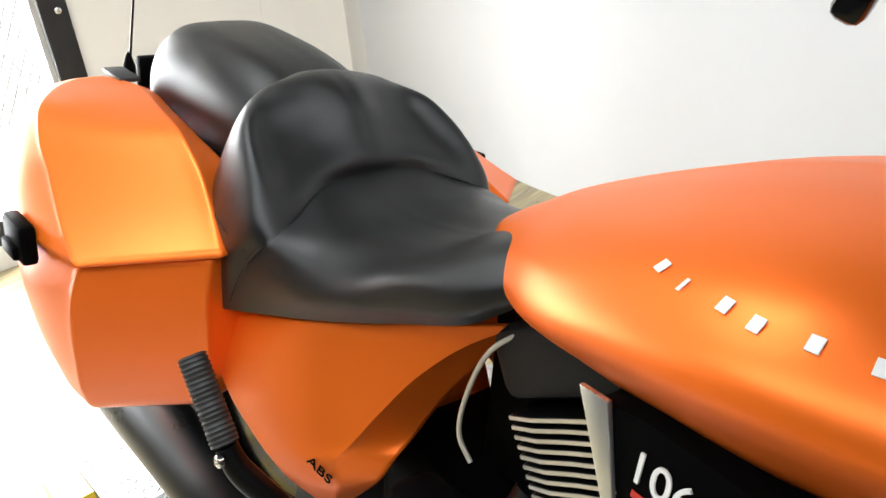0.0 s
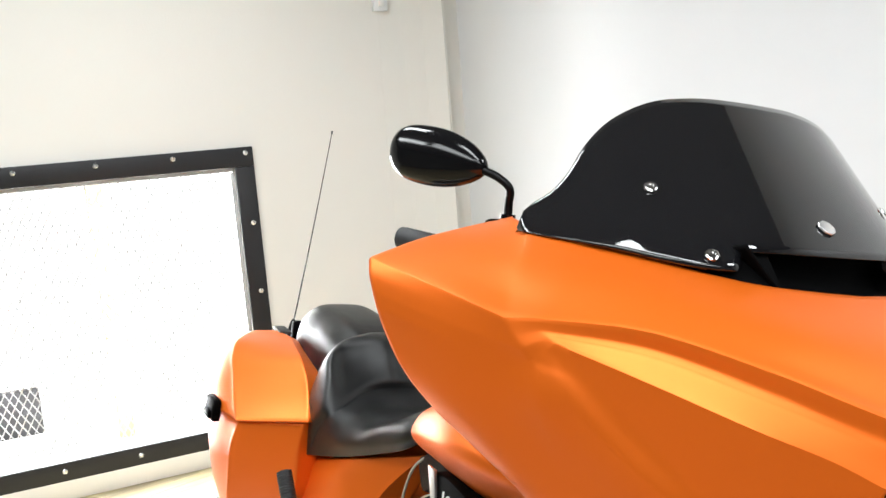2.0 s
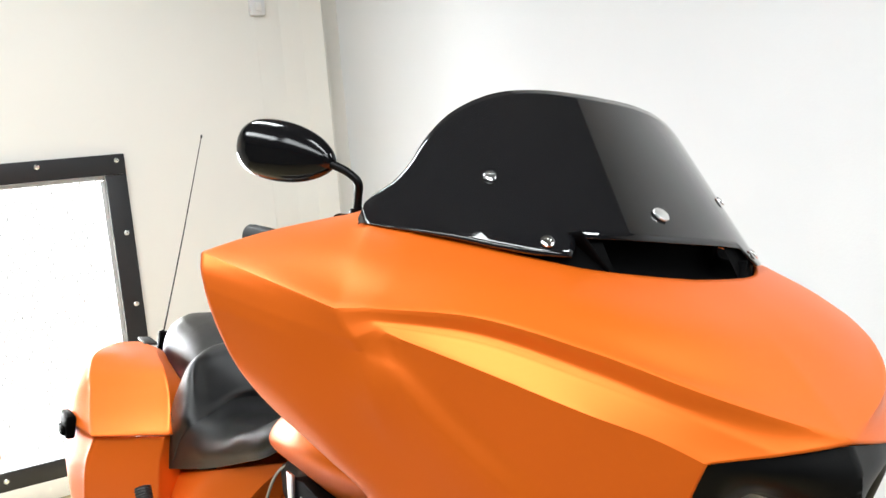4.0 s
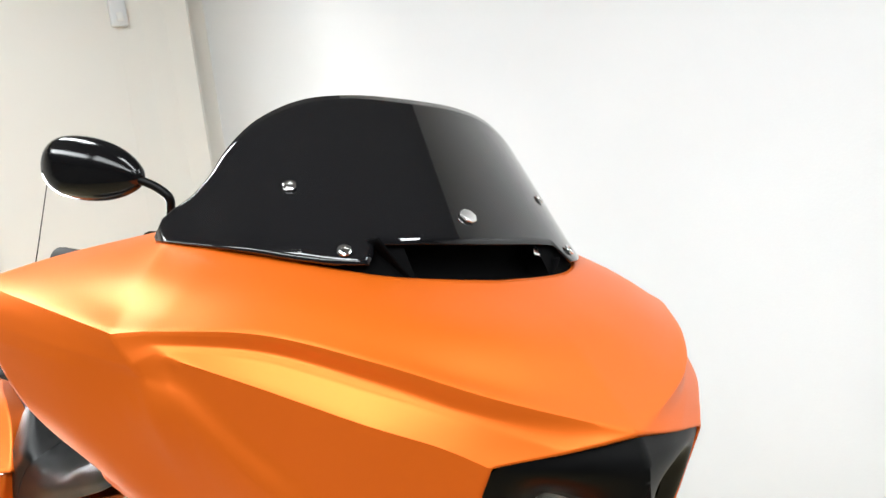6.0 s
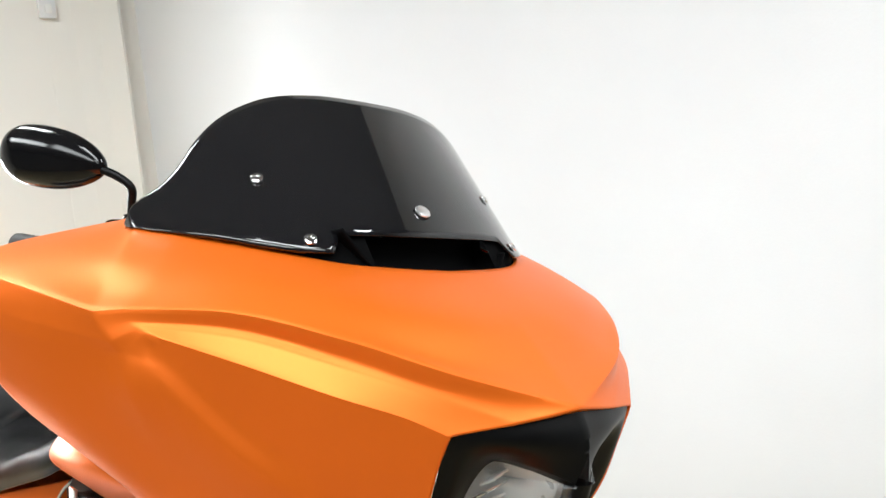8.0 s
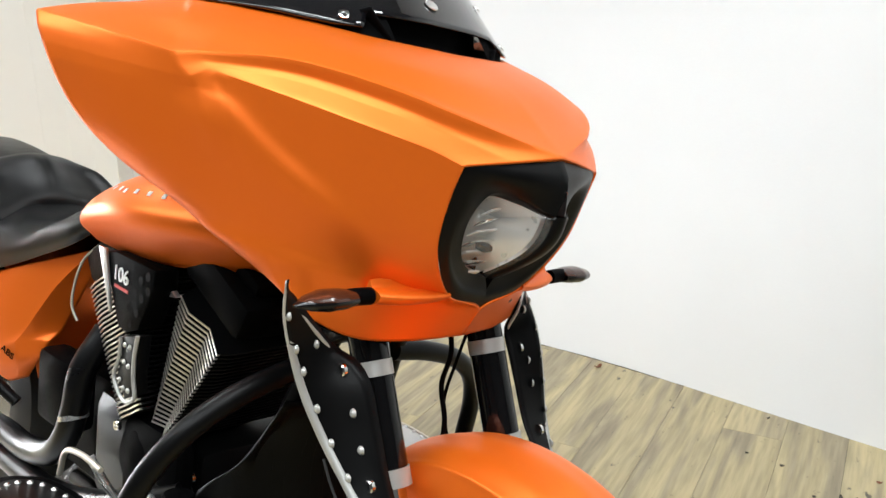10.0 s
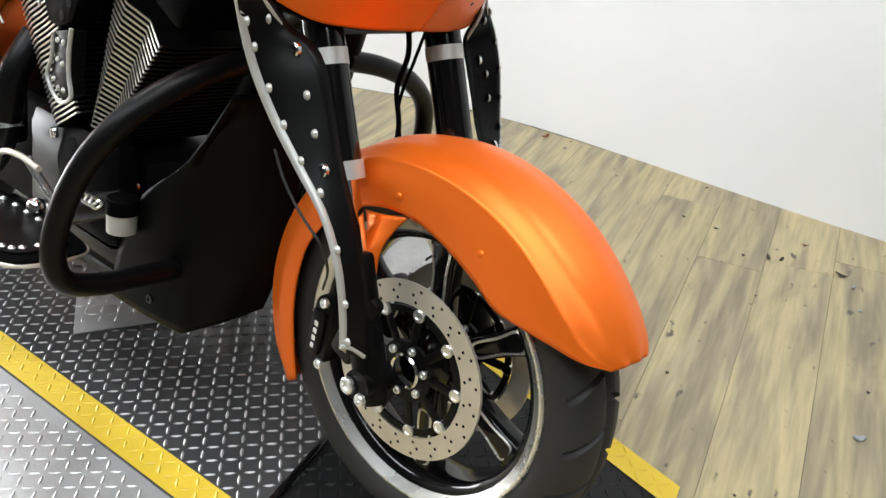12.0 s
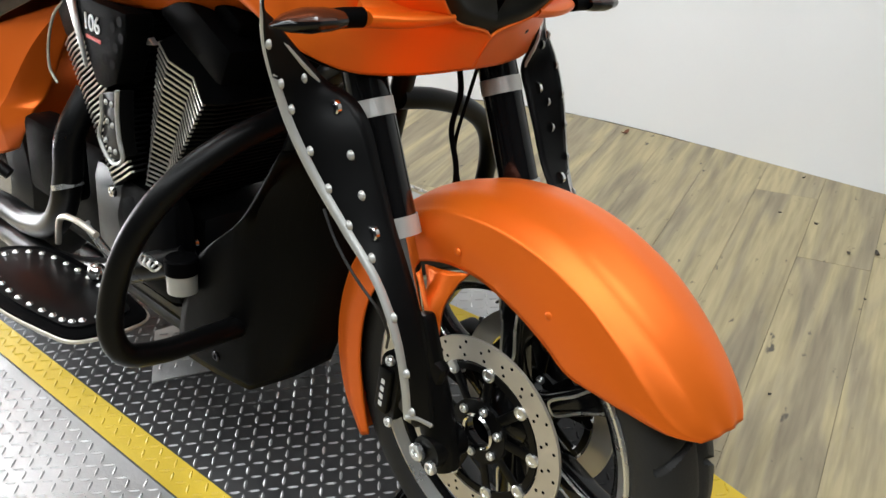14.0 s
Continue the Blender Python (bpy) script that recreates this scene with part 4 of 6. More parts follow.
# mirror, bar end and lever
for side in (1, -1):
    S = Matrix.Diagonal((1, side, 1, 1))
    rows = []
    for u, ry, rz, oz in ((-0.093, 0.004, 0.005, 0.004), (-0.090, 0.017, 0.026, 0.003), (-0.070, 0.027, 0.042, 0.002), (-0.025, 0.032, 0.048, 0), (0.025, 0.029, 0.043, -0.002), (0.062, 0.020, 0.030, -0.004), (0.084, 0.010, 0.014, -0.006), (0.090, 0.003, 0.003, -0.006)):
        rows.append([(u, ry * math.cos(a), oz + rz * math.sin(a)) for a in [k * math.pi / 6 for k in range(12)]])
    bm = grid(loft(rows, 30, 32, True), closed=True, cap=True)
    bmesh.ops.transform(bm, matrix=S @ pose(-0.735, -0.335, 1.397, 0, 3, 32), verts=bm.verts[:])
    mirror = part("mirror", bm, BLACK_GLOSS, bike, "gloss black rear-view mirror")
    bm = tube([(-0.642, -0.252, 1.300), (-0.640, -0.254, 1.335), (-0.634, -0.258, 1.357), (-0.645, -0.272, 1.372), (-0.672, -0.300, 1.386), (-0.70, -0.322, 1.396)], [0.0075, 0.0065, 0.0065, 0.0065, 0.007, 0.008], 12, 30)
    bmesh.ops.transform(bm, matrix=S, verts=bm.verts[:])
    part("mirror_stem", bm, BLACK_SATIN, mirror)
    bm = tube([(-0.642, -0.252, 1.292), (-0.642, -0.252, 1.318)], 0.012, 14, 3)
    bmesh.ops.transform(bm, matrix=S, verts=bm.verts[:])
    part("stem_nut", bm, BLACK_GLOSS, mirror)
    prof = []
    for k in range(15):
        prof += [(-0.062 + k * 0.009, 0.0175), (-0.057 + k * 0.009, 0.0185)]
    bm = lathe([(-0.07, 0.0001), (-0.07, 0.012), (-0.066, 0.0175)] + prof + [(0.075, 0.0175), (0.078, 0.0001)], 24, 'X')
    bmesh.ops.transform(bm, matrix=S @ pose(-0.712, -0.343, 1.257, 0, 4, 30), verts=bm.verts[:])
    part("handlebar_grip", bm, GRIP, bike, "black handlebar grip with ribbed end")
    bm = tube([(-0.64, -0.30, 1.258), (-0.57, -0.24, 1.256), (-0.50, -0.12, 1.23), (-0.47, -0.03, 1.20)], 0.0125, 14, 24)
    bmesh.ops.transform(bm, matrix=S, verts=bm.verts[:])
    part("handlebar", bm, BLACK_SATIN, bike)
    bm = tube([(-0.58, -0.305, 1.245), (-0.66, -0.355, 1.236), (-0.742, -0.398, 1.226)], [0.006, 0.0055, 0.005], 10, 20)
    bm2 = bmesh.new()
    bmesh.ops.create_uvsphere(bm2, u_segments=12, v_segments=8, radius=0.0095)
    bmesh.ops.translate(bm2, verts=bm2.verts[:], vec=(-0.746, -0.400, 1.2255))
    merge(bm, bm2)
    bmesh.ops.transform(bm, matrix=S, verts=bm.verts[:])
    part("hand_lever", bm, ALLOY, bike, "bare alloy lever with a ball end")
    bm = box((0.06, 0.045, 0.035), (0, 0, 0), 0.008, m=pose(-0.625, -0.262, 1.292, 0, 0, 30))
    bmesh.ops.transform(bm, matrix=S, verts=bm.verts[:])
    part("switch_housing", bm, BLACK_PLASTIC, bike)

# small black control inside the fairing's rear edge
bm = box((0.052, 0.030, 0.036), (0, 0, 0), 0.009, m=pose(-0.632, -0.311, 1.190, 0, 12, 20))
box((0.016, 0.020, 0.030), (0, 0, 0), 0.005, bm=bm, m=pose(-0.645, -0.316, 1.170, 0, 20, 20))
knob = part("fairing_control", bm, BLACK_GLOSS, bike, "gloss black control on a short arm")
part("control_arm", tube([(-0.62, -0.306, 1.190), (-0.57, -0.300, 1.168), (-0.50, -0.31, 1.16)], 0.007, 10, 14), BLACK_SATIN, knob)

# ---- tank, seat, panels, cases ----
MIDDLE = REAR @ Matrix.Translation((0, -0.062, 0))  # the seats' middle line
TANK_MIDDLE = REAR @ Matrix.Translation((0, -0.03, 0))
# tank: rings from the seat forward, from the top middle down the side to the lower edge
TANK = [
    [(-1.068, 0.0, 0.893), (-1.066, -0.050, 0.893), (-1.056, -0.102, 0.889), (-1.030, -0.132, 0.880), (-1.000, -0.150, 0.872), (-0.985, -0.148, 0.852)],
    [(-1.010, 0.0, 0.928), (-1.000, -0.072, 0.926), (-0.982, -0.145, 0.914), (-0.966, -0.180, 0.902), (-0.955, -0.194, 0.879), (-0.950, -0.172, 0.850)],
    [(-0.930, 0.0, 0.966), (-0.920, -0.092, 0.963), (-0.905, -0.180, 0.946), (-0.893, -0.224, 0.926), (-0.885, -0.240, 0.897), (-0.880, -0.186, 0.848)],
    [(-0.810, 0.0, 1.012), (-0.800, -0.110, 1.007), (-0.790, -0.205, 0.988), (-0.780, -0.250, 0.966), (-0.770, -0.277, 0.929), (-0.760, -0.198, 0.848)],
    [(-0.690, 0.0, 1.040), (-0.685, -0.120, 1.033), (-0.680, -0.220, 1.012), (-0.675, -0.264, 0.986), (-0.670, -0.290, 0.946), (-0.660, -0.200, 0.852)],
    [(-0.570, 0.0, 1.055), (-0.570, -0.118, 1.046), (-0.570, -0.210, 1.018), (-0.570, -0.252, 0.988), (-0.570, -0.274, 0.946), (-0.570, -0.185, 0.860)],
    [(-0.470, 0.0, 1.060), (-0.470, -0.110, 1.046), (-0.470, -0.188, 1.012), (-0.470, -0.222, 0.982), (-0.470, -0.236, 0.944), (-0.470, -0.155, 0.868)],
    [(-0.370, 0.0, 1.052), (-0.370, -0.090, 1.038), (-0.370, -0.148, 1.002), (-0.370, -0.166, 0.970), (-0.370, -0.165, 0.934), (-0.370, -0.110, 0.890)],
]
TANK = [[(x, y + 0.03 * min(k, 1), z) for k, (x, y, z) in enumerate(r)] for r in TANK]
TG = loft(TANK, 64, 56)
tank = thick(part("fuel_tank", grid(TG, mirror=True), ORANGE, bike, "satin orange fuel tank with pale marks along its flank", matrix=TANK_MIDDLE), 0.003)


# the maker's name stands as seven plain pale marks
for k in range(7):
    m = face_pose(TG, -0.776 + 0.0290 * k + 0.0004 * k * k, 0.979 + 0.0014 * k)
    part("name_mark", box((0.0088 if k != 1 else 0.0034, 0.0012, 0.0105), (0, 0, 0), 0.0004, m=m @ pose(0, 0, 0, 0, -2, 0)), WHITE_DECAL, tank, "plain pale mark", smooth=False)
# black sheet added below the tank's lower edge to stand in for shade
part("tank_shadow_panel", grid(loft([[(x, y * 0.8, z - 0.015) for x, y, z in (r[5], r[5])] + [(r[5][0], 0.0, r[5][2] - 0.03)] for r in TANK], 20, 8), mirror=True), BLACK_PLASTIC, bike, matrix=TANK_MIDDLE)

# rider's seat: nose, dished pad and raised back; then the passenger's pad
SEAT = [
    [(-1.000, 0.0, 0.896), (-0.996, -0.076, 0.902), (-0.968, -0.120, 0.914), (-0.950, -0.165, 0.906), (-0.938, -0.186, 0.892), (-0.940, -0.188, 0.872), (-0.958, -0.178, 0.852)],
    [(-1.045, 0.0, 0.890), (-1.044, -0.076, 0.892), (-1.022, -0.120, 0.898), (-1.002, -0.175, 0.896), (-0.988, -0.203, 0.874), (-0.987, -0.207, 0.848), (-0.992, -0.196, 0.828)],
    [(-1.105, 0.0, 0.852), (-1.105, -0.076, 0.852), (-1.098, -0.120, 0.857), (-1.086, -0.160, 0.858), (-1.078, -0.212, 0.848), (-1.078, -0.217, 0.816), (-1.080, -0.205, 0.792)],
    [(-1.185, 0.0, 0.834), (-1.185, -0.076, 0.834), (-1.182, -0.115, 0.840), (-1.165, -0.165, 0.842), (-1.155, -0.210, 0.822), (-1.150, -0.226, 0.795), (-1.148, -0.212, 0.765)],
    [(-1.255, 0.0, 0.830), (-1.255, -0.076, 0.830), (-1.250, -0.122, 0.835), (-1.230, -0.178, 0.833), (-1.220, -0.222, 0.812), (-1.222, -0.236, 0.775), (-1.222, -0.220, 0.738)],
    [(-1.300, 0.0, 0.842), (-1.300, -0.076, 0.842), (-1.300, -0.127, 0.845), (-1.268, -0.184, 0.834), (-1.256, -0.229, 0.815), (-1.272, -0.241, 0.782), (-1.306, -0.232, 0.712)],
    [(-1.332, 0.0, 0.858), (-1.332, -0.076, 0.858), (-1.328, -0.130, 0.855), (-1.302, -0.185, 0.836), (-1.285, -0.235, 0.816), (-1.316, -0.245, 0.788), (-1.381, -0.246, 0.691)],
    [(-1.330, 0.0, 0.874), (-1.330, -0.076, 0.874), (-1.332, -0.130, 0.870), (-1.312, -0.185, 0.853), (-1.300, -0.240, 0.836), (-1.343, -0.254, 0.790), (-1.394, -0.248, 0.688)],
    [(-1.350, 0.0, 0.906), (-1.350, -0.076, 0.906), (-1.362, -0.128, 0.897), (-1.354, -0.180, 0.884), (-1.328, -0.228, 0.878), (-1.373, -0.252, 0.800), (-1.412, -0.246, 0.684)],
    [(-1.368, 0.0, 0.937), (-1.368, -0.076, 0.937), (-1.385, -0.124, 0.924), (-1.388, -0.172, 0.913), (-1.362, -0.220, 0.906), (-1.406, -0.246, 0.805), (-1.438, -0.242, 0.680)],
    [(-1.392, 0.0, 0.959), (-1.392, -0.076, 0.959), (-1.405, -0.120, 0.951), (-1.408, -0.164, 0.940), (-1.396, -0.208, 0.926), (-1.435, -0.236, 0.810), (-1.460, -0.235, 0.680)],
    [(-1.432, 0.0, 0.969), (-1.432, -0.076, 0.969), (-1.436, -0.110, 0.964), (-1.437, -0.154, 0.952), (-1.434, -0.190, 0.926), (-1.462, -0.226, 0.800), (-1.480, -0.228, 0.680)],
    [(-1.485, 0.0, 0.958), (-1.485, -0.076, 0.958), (-1.485, -0.100, 0.950), (-1.484, -0.140, 0.934), (-1.480, -0.172, 0.900), (-1.490, -0.210, 0.790), (-1.495, -0.215, 0.680)],
    [(-1.530, 0.0, 0.935), (-1.530, -0.076, 0.935), (-1.528, -0.095, 0.926), (-1.526, -0.130, 0.908), (-1.520, -0.155, 0.870), (-1.515, -0.195, 0.780), (-1.510, -0.205, 0.680)],
]
SEAT = [[(x, y + 0.062 * min(k, 1), z) for k, (x, y, z) in enumerate(r)] for r in SEAT]
SG = np.concatenate([loft(SEAT[:7], 40, 52), loft(SEAT[6:], 36, 52)[1:]])
bm = grid(SG, mirror=True)
seat = part("rider_seat", bm, LEATHER, bike, "black vinyl rider seat with a raised back", matrix=MIDDLE)
PAD = [
    [(-1.450, 0.0, 0.930), (-1.455, -0.09, 0.925), (-1.465, -0.155, 0.885), (-1.475, -0.185, 0.82), (-1.475, -0.185, 0.74), (-1.475, -0.15, 0.70)],
    [(-1.560, 0.0, 0.978), (-1.560, -0.09, 0.973), (-1.565, -0.155, 0.935), (-1.575, -0.185, 0.87), (-1.575, -0.180, 0.79), (-1.575, -0.14, 0.75)],
    [(-1.700, 0.0, 1.002), (-1.700, -0.09, 0.997), (-1.705, -0.155, 0.962), (-1.712, -0.182, 0.90), (-1.712, -0.175, 0.83), (-1.71, -0.13, 0.79)],
    [(-1.830, 0.0, 1.003), (-1.830, -0.09, 0.997), (-1.832, -0.148, 0.965), (-1.835, -0.172, 0.915), (-1.835, -0.165, 0.86), (-1.83, -0.12, 0.83)],
    [(-1.900, 0.0, 0.965), (-1.900, -0.06, 0.960), (-1.898, -0.10, 0.938), (-1.896, -0.12, 0.91), (-1.895, -0.11, 0.885), (-1.89, -0.08, 0.87)],
]
PAD = [[(x, y * 0.70, z - 0.030) for x, y, z in r] for r in PAD]
part("passenger_seat", grid(loft(PAD, 44, 36), mirror=True), LEATHER, bike, "black vinyl passenger pad", matrix=REAR @ Matrix.Translation((0, -0.015, 0)))
# seams, as thin welts on the seat
for side in (1, -1):
    for line in (((39, 0), (39, 10), (39, 18), (39, 26), (39, 34), (39, 42), (39, 49)), ((41, 38), (48, 38), (56, 38), (64, 37), (72, 34))):
        pts = [SG[i][j] * np.array((1, side, 1)) for i, j in line]
        part("seat_seam", tube(pts, 0.0013, 6, 60), LEATHER, seat)

# side panel below the seat, with its hollow and pointed rear tip
for side in (1, -1):
    S = Matrix() if side == 1 else OTHER
    rows = [
        [(-1.414, -0.304, 0.664), (-1.190, -0.275, 0.740), (-0.955, -0.194, 0.823), (-0.954, -0.190, 0.821), (-0.953, -0.186, 0.819)],
        [(-1.432, -0.314, 0.625), (-1.225, -0.290, 0.700), (-1.016, -0.215, 0.775), (-1.010, -0.196, 0.775), (-1.000, -0.178, 0.776)],
        [(-1.425, -0.318, 0.585), (-1.245, -0.301, 0.650), (-1.066, -0.238, 0.718), (-1.058, -0.208, 0.717), (-1.046, -0.181, 0.716)],
        [(-1.372, -0.317, 0.545), (-1.242, -0.306, 0.600), (-1.106, -0.258, 0.655), (-1.098, -0.222, 0.655), (-1.086, -0.187, 0.656)],
        [(-1.316, -0.312, 0.520), (-1.228, -0.304, 0.560), (-1.134, -0.274, 0.605), (-1.122, -0.238, 0.606), (-1.108, -0.202, 0.606)],
        [(-1.290, -0.308, 0.508), (-1.218, -0.302, 0.543), (-1.148, -0.286, 0.580), (-1.128, -0.258, 0.582), (-1.108, -0.228, 0.584)],
        [(-1.252, -0.296, 0.488), (-1.205, -0.292, 0.510), (-1.155, -0.280, 0.535), (-1.138, -0.262, 0.542), (-1.120, -0.240, 0.550)],
        [(-1.218, -0.272, 0.466), (-1.204, -0.268, 0.470), (-1.190, -0.262, 0.476), (-1.182, -0.252, 0.480), (-1.174, -0.244, 0.485)],
    ]
    PG = np.concatenate([creased(rows[:6], 30, (34, 12), (2,)), creased(rows[5:], 12, (34, 12), (2,))[1:]])
    bm = grid(PG)
    bmesh.ops.transform(bm, matrix=S, verts=bm.verts[:])
    sp = thick(part("side_panel", bm, ORANGE, bike, "satin orange side panel"), 0.003)
    if side == 1:
        t_ = letters("ABS", 0.024)
        bmesh.ops.transform(t_, matrix=face_pose(PG, -1.176, 0.548, 0.002) @ pose(0, 0, 0, 0, 27, 0), verts=t_.verts[:])
        part("panel_lettering", t_, BLACK_PLASTIC, sp, "dark ABS lettering", smooth=False)

# saddlebags


def edged(rows, at=(1, 2), near=0.10):
    """Tightens the corners of each ring into clear edges."""
    out = []
    for r in rows:
        q = []
        for k, p in enumerate(r):
            p = np.array(p)
            if k in at:
                q.append(tuple(p + (np.array(r[k - 1]) - p) * near))
            q.append(tuple(p))
            if k in at:
                q.append(tuple(p + (np.array(r[k + 1]) - p) * near))
        out.append(q)
    return out


BODY = [  # rings from the top lip down; each from front inner round the outside to the rear inner
    [(-1.365, -0.26, 0.772), (-1.345, -0.348, 0.770), (-1.434, -0.478, 0.752), (-1.58, -0.498, 0.744), (-1.74, -0.488, 0.738), (-1.98, -0.42, 0.733), (-2.08, -0.27, 0.733)],
    [(-1.375, -0.26, 0.705), (-1.358, -0.352, 0.705), (-1.456, -0.488, 0.690), (-1.59, -0.506, 0.682), (-1.74, -0.496, 0.676), (-1.98, -0.43, 0.67), (-2.07, -0.27, 0.67)],
    [(-1.395, -0.25, 0.620), (-1.380, -0.345, 0.618), (-1.494, -0.482, 0.595), (-1.61, -0.496, 0.585), (-1.73, -0.486, 0.58), (-1.93, -0.42, 0.57), (-2.02, -0.27, 0.57)],
    [(-1.420, -0.25, 0.558), (-1.408, -0.340, 0.555), (-1.540, -0.468, 0.512), (-1.63, -0.478, 0.514), (-1.72, -0.468, 0.508), (-1.87, -0.40, 0.50), (-1.95, -0.27, 0.50)],
    [(-1.450, -0.25, 0.524), (-1.436, -0.332, 0.508), (-1.578, -0.444, 0.458), (-1.65, -0.450, 0.452), (-1.70, -0.438, 0.465), (-1.79, -0.38, 0.463), (-1.86, -0.27, 0.463)],
    [(-1.530, -0.26, 0.495), (-1.535, -0.300, 0.488), (-1.608, -0.365, 0.440), (-1.64, -0.368, 0.437), (-1.67, -0.360, 0.452), (-1.72, -0.33, 0.452), (-1.76, -0.27, 0.452)],
]
LID = [
    [(-1.352, -0.25, 0.784), (-1.328, -0.342, 0.780), (-1.424, -0.487, 0.760), (-1.58, -0.510, 0.752), (-1.74, -0.500, 0.745), (-1.99, -0.43, 0.738), (-2.09, -0.26, 0.736)],
    [(-1.434, -0.268, 0.812), (-1.383, -0.329, 0.816), (-1.500, -0.479, 0.786), (-1.62, -0.504, 0.784), (-1.77, -0.493, 0.780), (-1.99, -0.42, 0.774), (-2.08, -0.26, 0.771)],
    [(-1.482, -0.270, 0.841), (-1.440, -0.321, 0.852), (-1.580, -0.469, 0.822), (-1.67, -0.488, 0.820), (-1.80, -0.477, 0.816), (-1.98, -0.40, 0.81), (-2.06, -0.26, 0.805)],
    [(-1.569, -0.270, 0.855), (-1.512, -0.317, 0.882), (-1.652, -0.462, 0.858), (-1.72, -0.470, 0.853), (-1.82, -0.454, 0.848), (-1.965, -0.385, 0.838), (-2.03, -0.26, 0.830)],
    [(-1.677, -0.268, 0.868), (-1.616, -0.308, 0.891), (-1.722, -0.440, 0.884), (-1.78, -0.442, 0.876), (-1.85, -0.420, 0.868), (-1.93, -0.36, 0.858), (-1.96, -0.27, 0.850)],
    [(-1.800, -0.262, 0.874), (-1.775, -0.287, 0.887), (-1.842, -0.365, 0.887), (-1.865, -0.365, 0.883), (-1.885, -0.35, 0.879), (-1.91, -0.315, 0.874), (-1.90, -0.265, 0.866)],
    [(-1.850, -0.300, 0.884), (-1.846, -0.304, 0.887), (-1.852, -0.318, 0.887), (-1.856, -0.318, 0.886), (-1.860, -0.316, 0.886), (-1.862, -0.310, 0.885), (-1.860, -0.304, 0.884)],
]
for side in (1, -1):
    S = Matrix() if side == 1 else OTHER
    bm = grid(loft(edged(BODY), 36, 90))
    bmesh.ops.transform(bm, matrix=S, verts=bm.verts[:])
    bag = thick(part("saddlebag", bm, ORANGE, bike, "hard orange saddlebag with a separate lid"), 0.004)
    bm = grid(loft(edged(LID), 36, 90))
    bmesh.ops.transform(bm, matrix=S, verts=bm.verts[:])
    thick(part("saddlebag_lid", bm, ORANGE, bag), 0.004)
    bm = box((0.075, 0.022, 0.055), (0, 0, 0), 0.007, m=S @ pose(-1.565, -0.516, 0.750, 0, 0, 4))
    box((0.05, 0.012, 0.02), (0, 0, 0), 0.004, bm=bm, m=S @ pose(-1.565, -0.528, 0.738, 0, 0, 4))
    part("bag_latch", bm, BLACK_PLASTIC, bag, "black lid latch")
    bm = box((0.45, 0.02, 0.34), (-1.66, -0.25, 0.66), 0.02)
    bmesh.ops.transform(bm, matrix=S, verts=bm.verts[:])
    part("inner_side", bm, BLACK_PLASTIC, bag)
    bm = box((0.09, 0.035, 0.008), (-1.86, -0.285, 0.887), 0.003)
    bmesh.ops.transform(bm, matrix=S, verts=bm.verts[:])
    part("lid_hinge", bm, GRIP, bag)

# rear fender, tail and the black hoop in front of the aerial
rows = [[(-1.60 - 0.37 * math.cos(radians(a)) + 0.0, y, 0.36 + r * math.sin(radians(a))) for y, r in ((-0.13, 0.37), (-0.11, 0.42), (0, 0.44), (0.11, 0.42), (0.13, 0.37))] for a in (20, 50, 80, 110, 140, 165)]
thick(part("rear_fender", grid(loft(rows, 20, 16)), ORANGE, bike, matrix=REAR), 0.003)
bm = lathe([(-0.09, 0.20), (-0.095, 0.25), (-0.085, 0.30), (0, 0.325), (0.085, 0.30), (0.095, 0.25), (0.09, 0.20)], 64, 'Y', (-1.66, 0, 0.325))
rw = part("rear_wheel", bm, RUBBER, bike, matrix=REAR)
bm = lathe([(-0.05, 0.03), (-0.05, 0.19), (-0.088, 0.20), (-0.088, 0.205), (0.088, 0.205), (0.05, 0.19), (0.05, 0.03)], 48, 'Y', (-1.66, 0, 0.325))
part("rear_rim", bm, BLACK_GLOSS, rw)
bm = box((0.025, 0.05, 0.055), (-1.885, -0.225, 0.882), 0.006)
box((0.04, 0.03, 0.02), (-1.885, -0.225, 0.854), 0.004, bm=bm)
part("rack_mount", bm, BLACK_PLASTIC, bike)
mast = part("aerial", tube([(-2.19, -0.17, 0.82), (-2.215, -0.12, 1.15), (-2.24, -0.075, 1.48)], [0.0028, 0.002, 0.0013], 8, 20), BLACK_SATIN, bike, "thin whip aerial")
part("aerial_tip", lathe([(-0.006, 0.0001), (-0.005, 0.0028), (0.005, 0.0028), (0.006, 0.0001)], 10, 'Z', (-2.24, -0.075, 1.48)), BLACK_SATIN, mast)
part("aerial_base", lathe([(-0.03, 0.014), (0.0, 0.012), (0.02, 0.006), (0.03, 0.0001)], 14, 'Z', (-2.19, -0.17, 0.83)), BLACK_PLASTIC, mast)

# ---- front end, turned a little with the steering ----
C = (AX, 0, AZ)


def polar(r, deg, y):
    a = radians(deg)
    return (AX + r * math.cos(a), y, AZ + r * math.sin(a))


# fender: rings round the wheel from the tail up over the top to the nose; each from the skirt's edge over the crown
def fender_ring(deg, crown, shoulder, skirt, w):
    half = [polar(skirt, deg, -w), polar((skirt + shoulder) / 2, deg, -w - 0.003), polar(shoulder, deg, -w + 0.004), polar(shoulder * 0.35 + crown * 0.65, deg, -w * 0.62), polar(crown - 0.004, deg, -w * 0.3)]
    return half + [polar(crown, deg, 0)] + [(x, -y, z) for x, y, z in half[::-1]]


